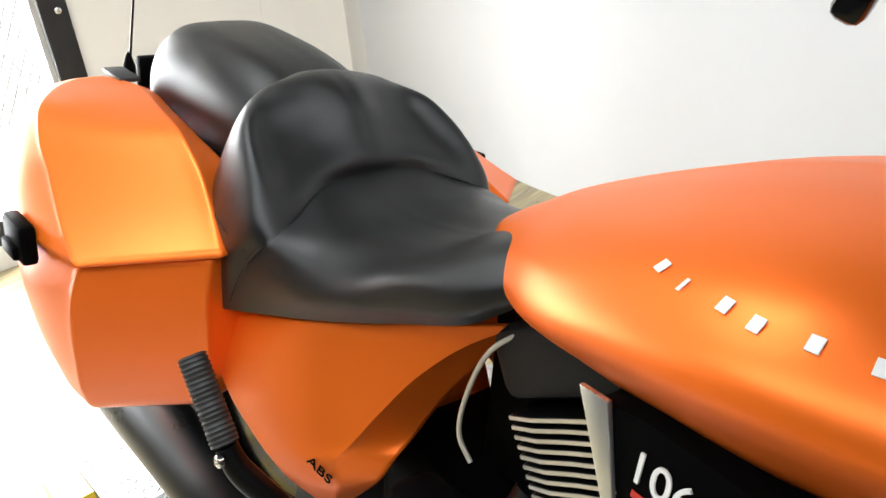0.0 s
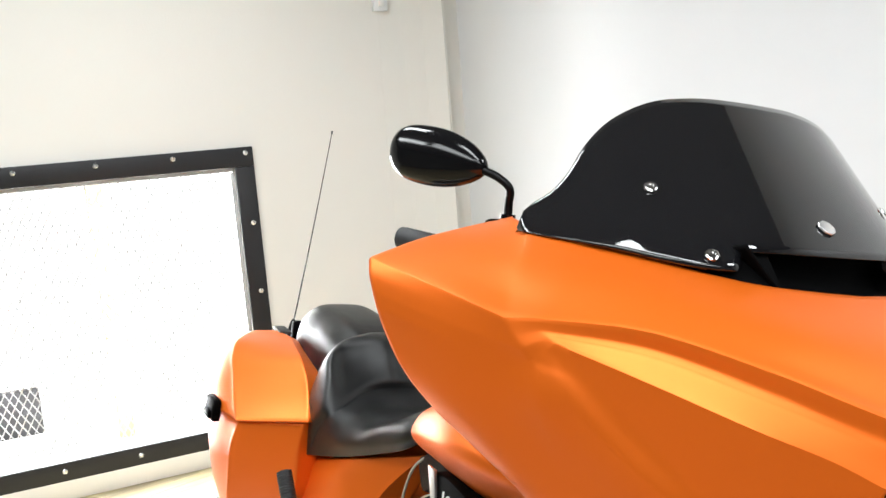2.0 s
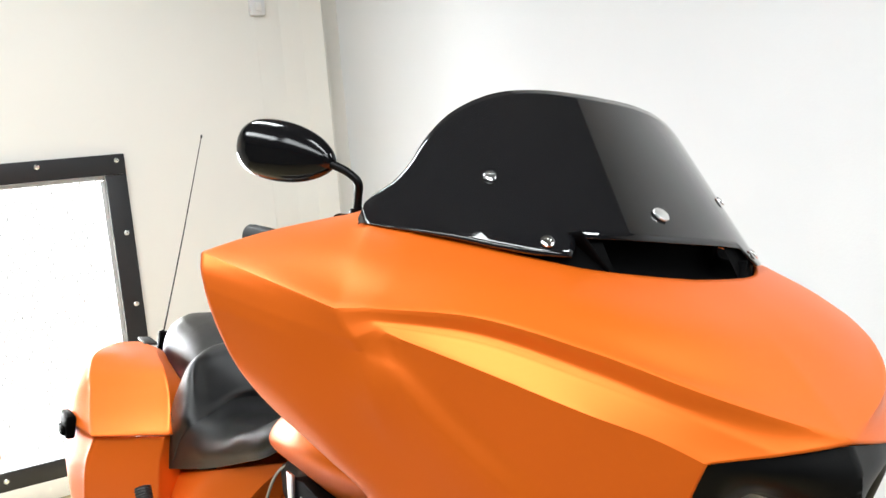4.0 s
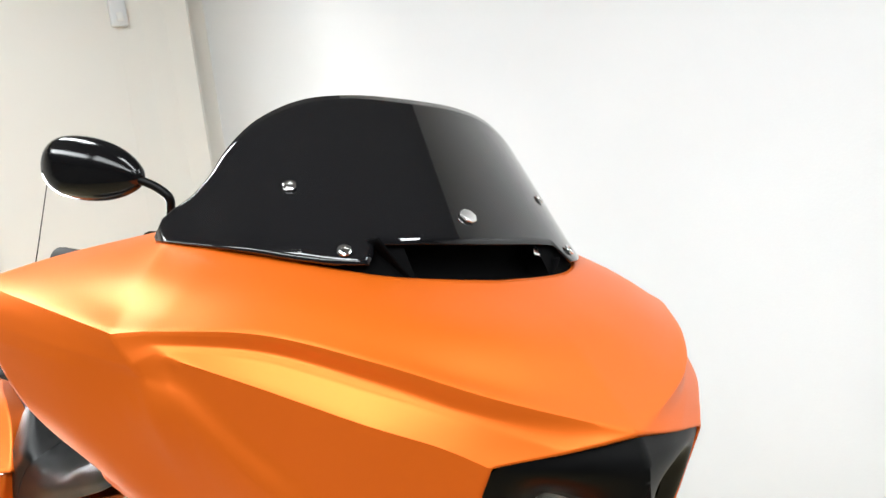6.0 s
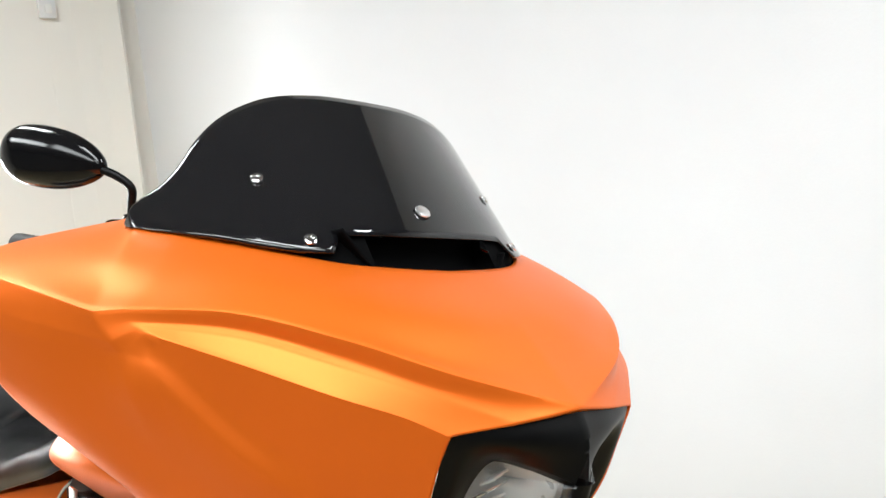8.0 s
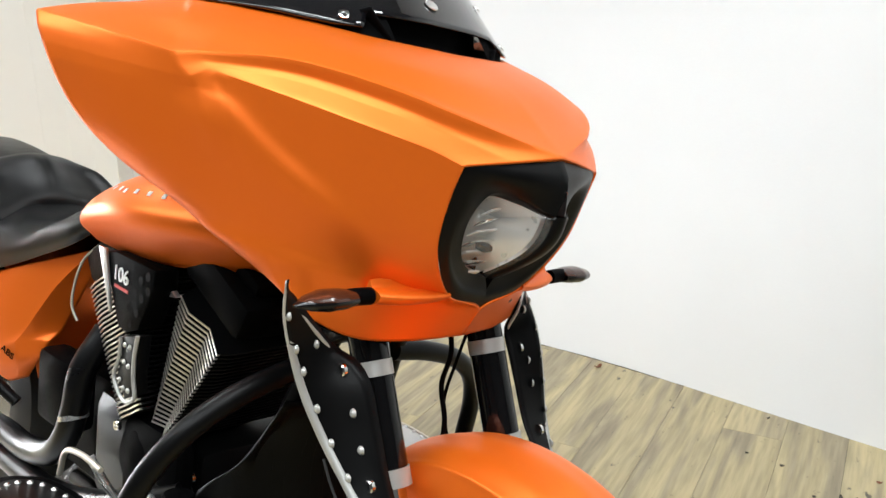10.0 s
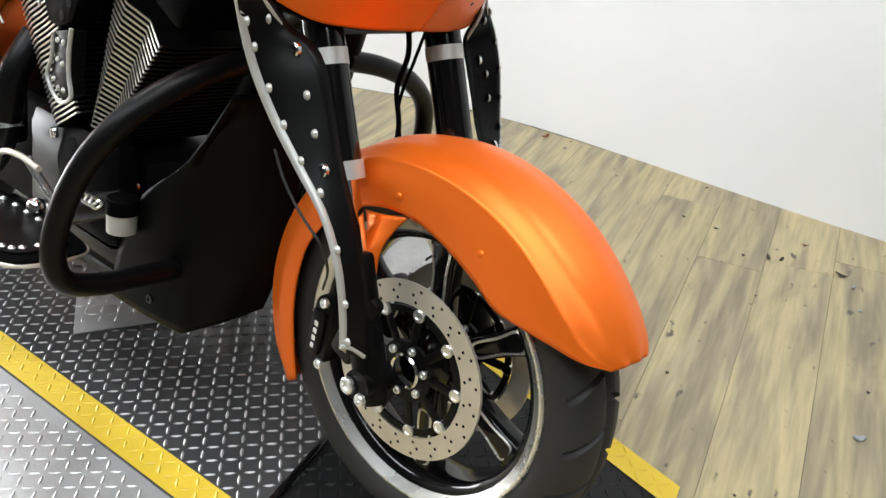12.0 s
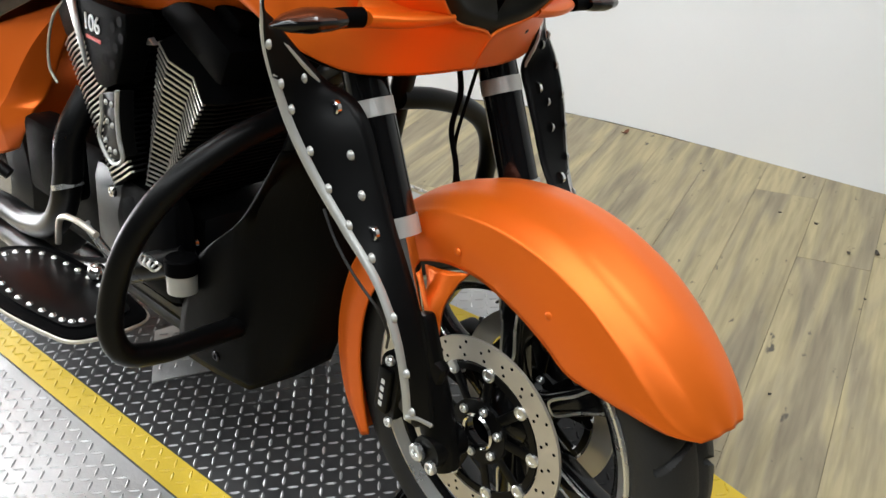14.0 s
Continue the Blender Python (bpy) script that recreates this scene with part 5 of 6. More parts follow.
RINGS = [(211, 0.340, 0.305, 0.272, 0.078), (196, 0.346, 0.312, 0.255, 0.082), (175, 0.352, 0.318, 0.252, 0.085), (150, 0.356, 0.325, 0.262, 0.087), (125, 0.360, 0.334, 0.266, 0.089), (105, 0.368, 0.341, 0.267, 0.090),
         (88, 0.376, 0.344, 0.264, 0.091), (72, 0.383, 0.350, 0.258, 0.092), (58, 0.388, 0.356, 0.258, 0.092), (48, 0.393, 0.358, 0.262, 0.091), (40, 0.398, 0.360, 0.292, 0.088), (34, 0.402, 0.365, 0.325, 0.082), (28.8, 0.403, 0.378, 0.358, 0.068), (26.2, 0.402, 0.391, 0.384, 0.045)]
bm = grid(loft(edged([fender_ring(*r) for r in RINGS], (2, 8), 0.22), 90, 60))
fender = thick(part("front_fender", bm, ORANGE, bike, "satin orange valanced front fender", matrix=FORK), 0.004)
for side in (-1, 1):
    for deg, r in ((95, 0.292), (62, 0.300)):
        b_ = part("fender_rivet", dome(0.006, 0.003), ORANGE, fender)
        b_.matrix_basis = Matrix.Translation(polar(r, deg, side * 0.0945)) @ (Matrix() if side == -1 else Matrix.Rotation(math.pi, 4, 'Z'))
    rows = [[polar(0.262, 112, side * 0.088), polar(0.262, 92, side * 0.088)], [polar(0.235, 110, side * 0.098), polar(0.240, 96, side * 0.096)], [polar(0.205, 111, side * 0.112), polar(0.210, 99, side * 0.110)], [polar(0.165, 112, side * 0.118), polar(0.165, 101, side * 0.118)]]
    thick(part("fender_bracket", grid(loft([[r[0], tuple(np.array(r[0]) * 0.5 + np.array(r[1]) * 0.5 + np.array((0, side * 0.005, 0))), r[1]] for r in rows], 12, 8)), ORANGE, fender), 0.006)

# tyre with cut grooves
prof = [(-0.047, 0.240), (-0.053, 0.2455), (-0.0605, 0.259), (-0.0625, 0.275), (-0.058, 0.293), (-0.046, 0.308), (-0.028, 0.317), (0, 0.3205), (0.028, 0.317), (0.046, 0.308), (0.058, 0.293), (0.0625, 0.275), (0.0605, 0.259), (0.053, 0.2455), (0.047, 0.240)]
pp = spline([(a * 1.05, 0, b) for a, b in prof], 57)
NA = 660
rows = []
for k in range(NA):
    a = 2 * math.pi * k / NA
    row = []
    for q in pp:
        y, r = q[0], q[2]
        cut = 0.0
        if r > 0.289:
            ph = (a * 22 / (2 * math.pi) + (0.5 if y > 0 else 0) + 7.0 * abs(y) + 60 * (abs(y) - 0.03) ** 2) % 1.0
            if abs(ph - 0.5) < 0.055 and 0.008 < abs(y) < 0.062:
                cut = 0.009
            if abs(abs(y) - 0.006) < 0.0028:
                cut = 0.004
        row.append(((r - cut) * math.cos(a), y, (r - cut) * math.sin(a)))
    rows.append(row)
rows.append(rows[0])
bm = grid(rows)
bmesh.ops.remove_doubles(bm, verts=bm.verts[:], dist=1e-5)
TURN = Matrix.Translation((0.012, 0.013, 0.006)) @ Matrix.Rotation(radians(2.5), 4, 'Z')
WHEEL = FORK @ Matrix.Translation(C) @ TURN
wheel = empty("front_wheel", WHEEL)
wheel.parent = bike
wheel["label"] = "black cast front wheel with a bright rim lip"
part("tyre", bm, RUBBER, wheel, "worn road tyre")
part("rim_lip", lathe([(-0.0470, 0.2225), (-0.0490, 0.2228), (-0.0585, 0.2360), (-0.0608, 0.2390), (-0.0605, 0.2425), (-0.0570, 0.2455), (-0.047, 0.2440), (-0.0440, 0.230)], 120), ALLOY, wheel, "bright machined rim lip")
part("rim_lip", lathe([(0.0470, 0.2225), (0.0490, 0.2228), (0.0585, 0.2360), (0.0608, 0.2390), (0.0605, 0.2425), (0.0570, 0.2455), (0.047, 0.2440), (0.0440, 0.230)], 120), ALLOY, wheel, "bright machined rim lip")
part("rim_barrel", lathe([(-0.0480, 0.238), (-0.0482, 0.2226), (-0.0400, 0.2105), (-0.034, 0.207), (-0.012, 0.204), (0.012, 0.204), (0.034, 0.207), (0.0400, 0.2105), (0.0482, 0.2226), (0.0480, 0.238)], 120), BLACK_GLOSS, wheel, "gloss black rim")
part("hub", lathe([(-0.062, 0.014), (-0.062, 0.030), (-0.045, 0.036), (-0.03, 0.05), (0.03, 0.05), (0.045, 0.036), (0.062, 0.030), (0.062, 0.014)], 40), BLACK_GLOSS, wheel)
NSP = 6
rows = []
for r, w, d in ((0.045, 0.022, 0.022), (0.08, 0.019, 0.020), (0.14, 0.020, 0.018), (0.185, 0.024, 0.019), (0.209, 0.032, 0.022)):
    rows.append([(r, y * d, s * w) for y, s in ((-1, -0.8), (-1, 0.8), (-0.6, 1), (0.6, 1), (1, 0.8), (1, -0.8), (0.6, -1), (-0.6, -1))])
bm = grid(loft(rows, 16, 24, True), closed=True, cap=True)
spoke = part("spoke", bm, BLACK_GLOSS, wheel, "black spoke with a silver outlined slot")
inlay = tube([(0.100, -0.0205, 0.010), (0.150, -0.0190, 0.0125), (0.192, -0.0200, 0.0165), (0.197, -0.0206, 0.012), (0.197, -0.0206, -0.012), (0.192, -0.0200, -0.0165), (0.150, -0.0190, -0.0125), (0.100, -0.0205, -0.010), (0.097, -0.0206, 0.0)], 0.0026, 6, 70, closed=True)
inl = part("spoke_inlay", inlay, ALLOY, spoke, "silver milled outline")
spoke.matrix_basis = Matrix.Rotation(radians(-34), 4, 'Y')
for k in range(1, NSP):
    s2 = again(spoke, Matrix.Rotation(radians(-34 + 360 / NSP * k), 4, 'Y'))
    again(inl, Matrix(), parent=s2)

# brake discs: drilled ring on a spider with bobbins
for side in (-1, 1):
    yo = side * 0.066 - 0.013
    ring = lathe([(-0.0025, 0.113), (-0.0025, 0.150), (0.0025, 0.150), (0.0025, 0.113), (-0.0025, 0.113)], 120)
    rotor = part("brake_rotor", ring, STEEL, bike, "drilled steel brake rotor on a black spider", matrix=WHEEL @ Matrix.Translation((0, yo, 0)))
    hole = part("drilled_hole", lathe([(-0.00285, 0.0028), (-0.00275, 0.0001)], 10), BLACK_PLASTIC, rotor)
    started = False
    for k in range(40):
        for rr, sh in ((0.121, 0.0), (0.132, 0.33), (0.142, 0.66)):
            if (k + int(sh * 3)) % 2:
                continue
            a = 2 * math.pi * (k + sh) / 40
            m = Matrix.Translation((rr * math.cos(a), 0, rr * math.sin(a)))
            if side == 1:
                m = m @ Matrix.Rotation(math.pi, 4, 'Z')
            if not started:
                hole.matrix_basis, started = m, True
            else:
                again(hole, m)
    spd = bmesh.new()
    arm = part("spider_arm", box((0.066, 0.005, 0.016), (0.071, 0, 0), 0.003), BLACK_SATIN, rotor)
    for k in range(9):
        turn_ = Matrix.Rotation(-2 * math.pi * k / 9 - radians(4), 4, 'Y')
        if k == 0:
            arm.matrix_basis = turn_
        else:
            again(arm, turn_)
    merge(spd, lathe([(-0.0032, 0.028), (-0.0032, 0.052), (0.0032, 0.052), (0.0032, 0.028), (-0.0032, 0.028)], 48))
    part("rotor_spider", spd, BLACK_SATIN, rotor)
    part("rotor_carrier", lathe([(-0.0022, 0.098), (-0.0022, 0.109), (0.0022, 0.109), (0.0022, 0.098), (-0.0022, 0.098)], 72), BLACK_SATIN, rotor)
    bob = part("rotor_bolt", lathe([(0.004, 0.0105), (-0.005, 0.0105), (-0.0062, 0.009), (-0.0062, 0.006), (-0.0045, 0.005), (-0.0045, 0.0001)], 18), ALLOY, rotor, "bright rotor bobbin")
    for k in range(9):
        a = 2 * math.pi * k / 9 + radians(4)
        m = Matrix.Translation((0.103 * math.cos(a), 0, 0.103 * math.sin(a)))
        if side == 1:
            m = m @ Matrix.Rotation(math.pi, 4, 'Z')
        if k == 0:
            bob.matrix_basis = m
        else:
            again(bob, m)
    hb = part("hub_bolt", bolt_head(0.007, 0.006), ALLOY, rotor, "small hub bolt")
    for k in range(6):
        a = 2 * math.pi * k / 6 + 0.3
        m = Matrix.Translation((0.040 * math.cos(a), -0.003, 0.040 * math.sin(a)))
        if k == 0:
            hb.matrix_basis = m
        else:
            again(hb, m)
    part("hub_ring", lathe([(-0.006, 0.024), (-0.009, 0.027), (-0.006, 0.030)], 40), CHROME, rotor)
    # caliper behind the fork leg
    bm = box((0.050, 0.05, 0.115), (0, 0, 0), 0.010, m=Matrix.Translation((AX - 0.158, side * 0.078, AZ + 0.005)) @ Matrix.Rotation(radians(8), 4, 'Y'))
    box((0.030, 0.012, 0.085), (0, 0, 0), 0.005, bm=bm, m=Matrix.Translation((AX - 0.158, side * 0.107, AZ + 0.005)) @ Matrix.Rotation(radians(8), 4, 'Y'))
    cal = part("brake_caliper", bm, BLACK_SATIN, bike, "black brake caliper with pale name marks", matrix=FORK)
    for k in range(4):
        part("caliper_mark", box((0.008, 0.0008, 0.009), (0, 0, 0), 0, m=Matrix.Translation((AX - 0.161 + 0.0022 * k, side * 0.1134, AZ - 0.02 + k * 0.0145)) @ Matrix.Rotation(radians(8), 4, 'Y')), WHITE_DECAL, cal, smooth=False)
    for dz in (-0.055, 0.06):
        cb = part("caliper_bolt", bolt_head(0.009, 0.008), ALLOY, cal)
        cb.matrix_basis = Matrix.Translation((AX - 0.15, side * 0.10, AZ + dz)) @ (Matrix() if side == -1 else Matrix.Rotation(math.pi, 4, 'Z'))

# fork legs: dark upper tubes with pale collars, bright sliders, black lower castings
FA, FB = Vector((-0.172, 0, 0.800)), Vector((0.010, 0, 0.330))
for side in (-1, 1):
    y = side * 0.128
    o = Vector((0, y, 0))
    d = (FB - FA).normalized()

    def leg(name, s0, s1, r, mat, label="", parent_=None):
        return part(name, tube([FA + o + d * s0, FA + o + d * (s0 + s1) / 2, FA + o + d * s1], r, 24, 4), mat, parent_ or bike, label, matrix=FORK if parent_ is None else None)

    upper = leg("fork_tube", -0.06, 0.175, 0.031, BLACK_GLOSS, "gloss black fork tube with pale collars")
    leg("collar", 0.004, 0.028, 0.0325, SILVER_TRIM, "pale silver collar", upper)
    leg("collar", 0.168, 0.196, 0.0335, SILVER_TRIM, "pale silver collar", upper)
    leg("fork_slider", 0.19, 0.36, 0.0225, CHROME, "bright chrome slider")
    bm = tube([FA + o + d * 0.325, FA + o + d * 0.36, FA + o + d * 0.44, FA + o + d * 0.52, FA + o + d * 0.545], [0.0255, 0.0265, 0.028, 0.027, 0.018], 20, 24)
    merge(bm, tube([(AX, y - 0.03, AZ), (AX, y + 0.03, AZ)], 0.026, 20, 3))
    box((0.042, 0.024, 0.10), (0, 0, 0), 0.009, bm=bm, m=Matrix.Translation((-0.030, y, 0.475)) @ Matrix.Rotation(radians(-20), 4, 'Y'))
    box((0.05, 0.022, 0.14), (0, 0, 0), 0.009, bm=bm, m=Matrix.Translation((-0.035, y, 0.40)) @ Matrix.Rotation(radians(22), 4, 'Y'))
    low = part("fork_lower", bm, BLACK_SATIN, bike, "satin black fork casting", matrix=FORK)
    for bx, bz, br in ((-0.003, 0.322, 0.014), (0.027, 0.312, 0.010)):
        cb = part("pinch_bolt", bolt_head(br, 0.008), ALLOY, low, "bright pinch bolt")
        cb.matrix_basis = Matrix.Translation((bx, y + side * 0.033, bz)) @ (Matrix() if side == -1 else Matrix.Rotation(math.pi, 4, 'Z'))

# riveted fork covers with a pale edge
EDGE = [(-0.145, 0.945), (-0.160, 0.895), (-0.163, 0.840), (-0.155, 0.780), (-0.128, 0.715), (-0.082, 0.652), (-0.035, 0.598), (-0.002, 0.530), (0.012, 0.460), (0.016, 0.412)]
EDGE_Y = [-0.306, -0.298, -0.284, -0.268, -0.249, -0.233, -0.222, -0.215, -0.209, -0.206]
for side in (-1, 1):
    sg = -side
    e3 = spline([(x, yy, z) for (x, z), yy in zip(EDGE, EDGE_Y)], 60)
    inner = spline([(-0.162, -0.285, 0.918), (-0.160, -0.240, 0.868), (-0.154, -0.206, 0.832), (-0.132, -0.187, 0.817), (-0.106, -0.181, 0.792), (-0.080, -0.178, 0.730), (-0.056, -0.176, 0.668), (0.0, -0.174, 0.560), (0.028, -0.173, 0.460), (0.037, -0.172, 0.393)], 60)
    if side == 1:  # the far cover stands broad to the front
        e3 = spline([(-0.205, -0.262, 0.905), (-0.192, -0.245, 0.868), (-0.161, -0.245, 0.818), (-0.140, -0.245, 0.770), (-0.126, -0.245, 0.715), (-0.112, -0.244, 0.655), (-0.070, -0.232, 0.575), (-0.014, -0.216, 0.480), (0.016, -0.206, 0.412)], 60)
        inner = spline([(-0.190, -0.235, 0.895), (-0.166, -0.195, 0.848), (-0.178, -0.185, 0.806), (-0.162, -0.185, 0.763), (-0.141, -0.185, 0.717), (-0.112, -0.184, 0.655), (-0.046, -0.180, 0.570), (0.016, -0.175, 0.470), (0.037, -0.172, 0.393)], 60)
    rows = [[tuple(a + (b - a) * k / 6 + np.array((0, -0.006 * math.sin(math.pi * k / 6), 0))) for k in range(7)] for a, b in zip(e3, inner)]
    g = np.array(rows)
    g[:, :, 1] *= sg
    cover = thick(part("fork_cover", grid(g), BLACK_SATIN, bike, "riveted matt black fork cover with a pale silver edge", matrix=FORK), 0.004, 0)
    # pale edge: rear curve and top notch
    bm = bmesh.new()
    band = []
    for k, p in enumerate(e3):
        q = inner[k] - p
        q = q / np.linalg.norm(q)
        band.append([p + q * 0.001 + np.array((0, -0.0045, 0)), p + q * 0.0165 + np.array((0, -0.0085, 0))])
    gb = np.array(band)
    gb[:, :, 1] *= sg
    thick(part("cover_trim", grid(gb), SILVER_TRIM, cover, "pale silver edge trim"), 0.0015)
    tp = [inner[k] + np.array((0, -0.006, -0.006)) for k in range(2, 18, 2)]
    part("cover_trim", tube([(p[0], p[1] * sg, p[2]) for p in tp], 0.0035, 8, 30), SILVER_TRIM, cover, "pale silver edge trim")
    bp_ = [inner[-1] + np.array((0, -0.005, 0.004)), (inner[-1] + e3[-1]) / 2 + np.array((0.0, -0.008, 0.010)), e3[-1] + np.array((0.004, -0.005, 0.004))]
    part("cover_trim", tube([(p[0], p[1] * sg, p[2]) for p in bp_], 0.0032, 8, 12), SILVER_TRIM, cover, "pale silver edge trim")
    stud_ = part("rivet", dome(0.0072, 0.0055), SILVER_TRIM, cover, "round rivet head")
    spots = [(k, 0.12) for k in range(8, 56, 6)] + [(k, 0.58) for k in (9, 21, 26)] if side == 1 else [(6, 0.24), (12, 0.20), (16, 0.19), (22, 0.18), (27, 0.18), (32, 0.20), (37, 0.33), (44, 0.30), (51, 0.34), (57, 0.40), (11, 0.70), (25, 0.68), (30, 0.64)]
    first = True
    for k, u in spots:
        p = e3[k] + (inner[k] - e3[k]) * u + np.array((0.003 if side == 1 else 0, -0.006 * math.sin(math.pi * u) - 0.002, 0))
        m = Matrix.Translation((p[0], p[1] * sg, p[2])) @ (Matrix() if side == -1 else Matrix.Rotation(radians(150), 4, 'Z'))
        if first:
            stud_.matrix_basis, first = m, False
        else:
            again(stud_, m)
    for k, u in ((18, 0.78), (35, 0.61)):
        cb = part("cover_bolt", bolt_head(0.0105, 0.007), CHROME, cover, "chrome cover bolt")
        p = e3[k] + (inner[k] - e3[k]) * u
        cb.matrix_basis = Matrix.Translation((p[0], (p[1] - 0.007) * sg, p[2])) @ (Matrix() if side == -1 else Matrix.Rotation(math.pi, 4, 'Z'))
    part("brake_line", tube([(-0.178, side * 0.200, 0.650), (-0.152, side * 0.200, 0.612), (-0.112, side * 0.198, 0.574), (-0.066, side * 0.190, 0.535), (-0.075, side * 0.165, 0.49), (-0.130, side * 0.12, 0.42)], 0.0022, 8, 40), GRIP, bike, "dark brake line", matrix=FORK)
bm = box((0.16, 0.30, 0.03), (0, 0, 0), 0.012, m=Matrix.Translation((-0.205, 0, 0.845)) @ Matrix.Rotation(radians(-29), 4, 'Y'))
part("fork_clamp", bm, BLACK_SATIN, bike, matrix=FORK)
part("brake_hose", tube([(-0.17, 0.035, 0.84), (-0.155, 0.03, 0.79), (-0.17, 0.03, 0.73), (-0.155, 0.03, 0.67), (-0.16, 0.03, 0.60)], 0.0045, 8, 40), BLACK_PLASTIC, bike, matrix=FORK)
part("brake_hose", tube([(-0.13, 0.04, 0.84), (-0.145, 0.035, 0.78), (-0.165, 0.034, 0.70), (-0.15, 0.034, 0.64), (-0.15, 0.034, 0.60)], 0.003, 8, 40), BLACK_PLASTIC, bike, matrix=FORK)

# ---- engine, pipes, guards ----
engine = part("engine", box((0.46, 0.30, 0.27), (-0.80, -0.02, 0.37), 0.05), BLACK_SATIN, bike, "black V-twin engine with bright machined fins")
bm = box((0.22, 0.06, 0.22), (-0.68, -0.195, 0.43), 0.04)
part("primary_cover", bm, BLACK_PLASTIC, engine)
part("battery_box", box((0.24, 0.20, 0.26), (-0.99, 0.0, 0.66), 0.02), BLACK_PLASTIC, bike)
part("gearbox", box((0.36, 0.30, 0.28), (-1.10, 0.0, 0.38), 0.05), BLACK_PLASTIC, engine)


def cylinder(base, top, w0, w1, n, notch):
    """A finned cylinder: stacked plates with bright outer edges, growing from base to top."""
    base, top = Vector(base), Vector(top)
    ax = top - base
    u = ax.normalized()
    fwd = Vector((u.z, 0, -u.x))
    rot = Matrix((fwd, (0, 1, 0), u)).transposed().to_4x4()
    core = part("cylinder", box((w0 * 0.75, 0.22, ax.length), (0, 0, 0), 0.02, m=Matrix.Translation((base + top) / 2) @ rot), BLACK_SATIN, engine)
    for k in range(n):
        t = (k + 0.5) / n
        w = w0 + (w1 - w0) * t
        c = base + ax * t
        m = Matrix.Translation(c) @ rot
        bm2 = bmesh.new()
        ring = [(-w / 2, -0.10), (-w / 2 + 0.02, -0.14), (-w * 0.12, -0.148), (w * 0.14, notch), (w / 2, -0.150), (w / 2 + 0.006, -0.12), (w / 2, 0.14), (-w / 2, 0.14)]
        plate([(a, b) for a, b in ring], 0.0046, 'Z', -0.0023, 0.001, bm2, side=1)
        bmesh.ops.transform(bm2, matrix=m, verts=bm2.verts[:])
        fin = part("cooling_fin", bm2, BLACK_SATIN, core, "black cooling fin with a machined edge", smooth=False)
        b3 = plate([(a * (1.012 if b < -0.125 else 0.94), b - 0.0016 if b < 0 else b) for a, b in ring], 0.0036, 'Z', -0.0018, 0, side=1)
        bmesh.ops.transform(b3, matrix=m, verts=b3.verts[:])
        part("fin_edge", b3, FINS, fin, "bright machined edge", smooth=False)
    return core


cylinder((-0.652, -0.075, 0.540), (-0.535, -0.075, 0.778), 0.075, 0.180, 25, -0.130)
cylinder((-0.738, -0.085, 0.530), (-0.880, -0.085, 0.778), 0.125, 0.160, 30, -0.147)
for c, rz, s in (((-0.503, -0.075, 0.838), -27, (0.205, 0.28, 0.075)), ((-0.880, -0.085, 0.828), 30, (0.20, 0.27, 0.075))):
    bm = box(s, (0, 0, 0), 0.018, m=Matrix.Translation(c) @ Matrix.Rotation(radians(-rz), 4, 'Y'))
    box((s[0] * 0.75, s[1] * 0.8, 0.03), (0, 0, 0), 0.012, bm=bm, m=Matrix.Translation(Vector(c) + Vector((math.sin(radians(-rz)) * 0.045, 0, 0.045))) @ Matrix.Rotation(radians(-rz), 4, 'Y'))
    part("rocker_cover", bm, ENGINE_BLACK if rz > 0 else BLACK_PLASTIC, engine, "satin black rocker cover")

# intake cover between the cylinders: a pointed plate with rim, holes and the figure 106
out_ = [(-0.806, 0.848), (-0.755, 0.857), (-0.612, 0.850), (-0.614, 0.812), (-0.662, 0.728), (-0.705, 0.712), (-0.738, 0.716)]
cov = part("intake_cover", plate(out_, 0.05, 'Y', -0.262, 0.006), BLACK_PLASTIC, engine, "black pointed intake cover")
part("cover_edge", plate([(-0.816, 0.857), (-0.786, 0.857), (-0.758, 0.744), (-0.762, 0.738)], 0.006, 'Y', -0.268, 0.0015), ALLOY, cov, "bright machined edge")
t_ = letters("106", 0.040, 0.001)
bmesh.ops.transform(t_, matrix=pose(-0.730, -0.2640, 0.816, 0, 4, 0), verts=t_.verts[:])
part("cover_figure", t_, WHITE_DECAL, cov, "pale figure 106", smooth=False)
part("cover_mark", box((0.052, 0.001, 0.006), (0, 0, 0), 0, m=pose(-0.728, -0.2632, 0.792, 0, 4, 0)), RED_DECAL, cov, "red bar of unreadable writing", smooth=False)
hl_ = part("cover_hole", lathe([(-0.0008, 0.0085), (-0.0008, 0.0001)], 14), BLACK_PLASTIC, cov)
first = True
for hx, hz in ((-0.632, 0.834), (-0.630, 0.808), (-0.656, 0.822), (-0.652, 0.790), (-0.677, 0.796), (-0.667, 0.760), (-0.693, 0.765), (-0.690, 0.735)):
    m = Matrix.Translation((hx, -0.2625, hz))
    if first:
        hl_.matrix_basis, first = m, False
    else:
        again(hl_, m)
lower = part("lower_cover", plate([(-0.719, 0.704), (-0.659, 0.718), (-0.666, 0.636), (-0.659, 0.604), (-0.696, 0.588), (-0.732, 0.621), (-0.716, 0.661)], 0.03, 'Y', -0.262, 0.004), BLACK_SATIN, engine, "small riveted cover with silver rim")
rim_ = [(-0.655, 0.720), (-0.663, 0.676), (-0.662, 0.636), (-0.655, 0.602), (-0.696, 0.585), (-0.736, 0.621), (-0.720, 0.661), (-0.716, 0.701)]
part("lower_cover_rim", tube([(x, -0.264, z) for x, z in rim_], 0.004, 8, 60), SILVER_TRIM, lower, "silver rim")
rv = part("rivet", dome(0.0055, 0.004), SILVER_TRIM, lower)
first = True
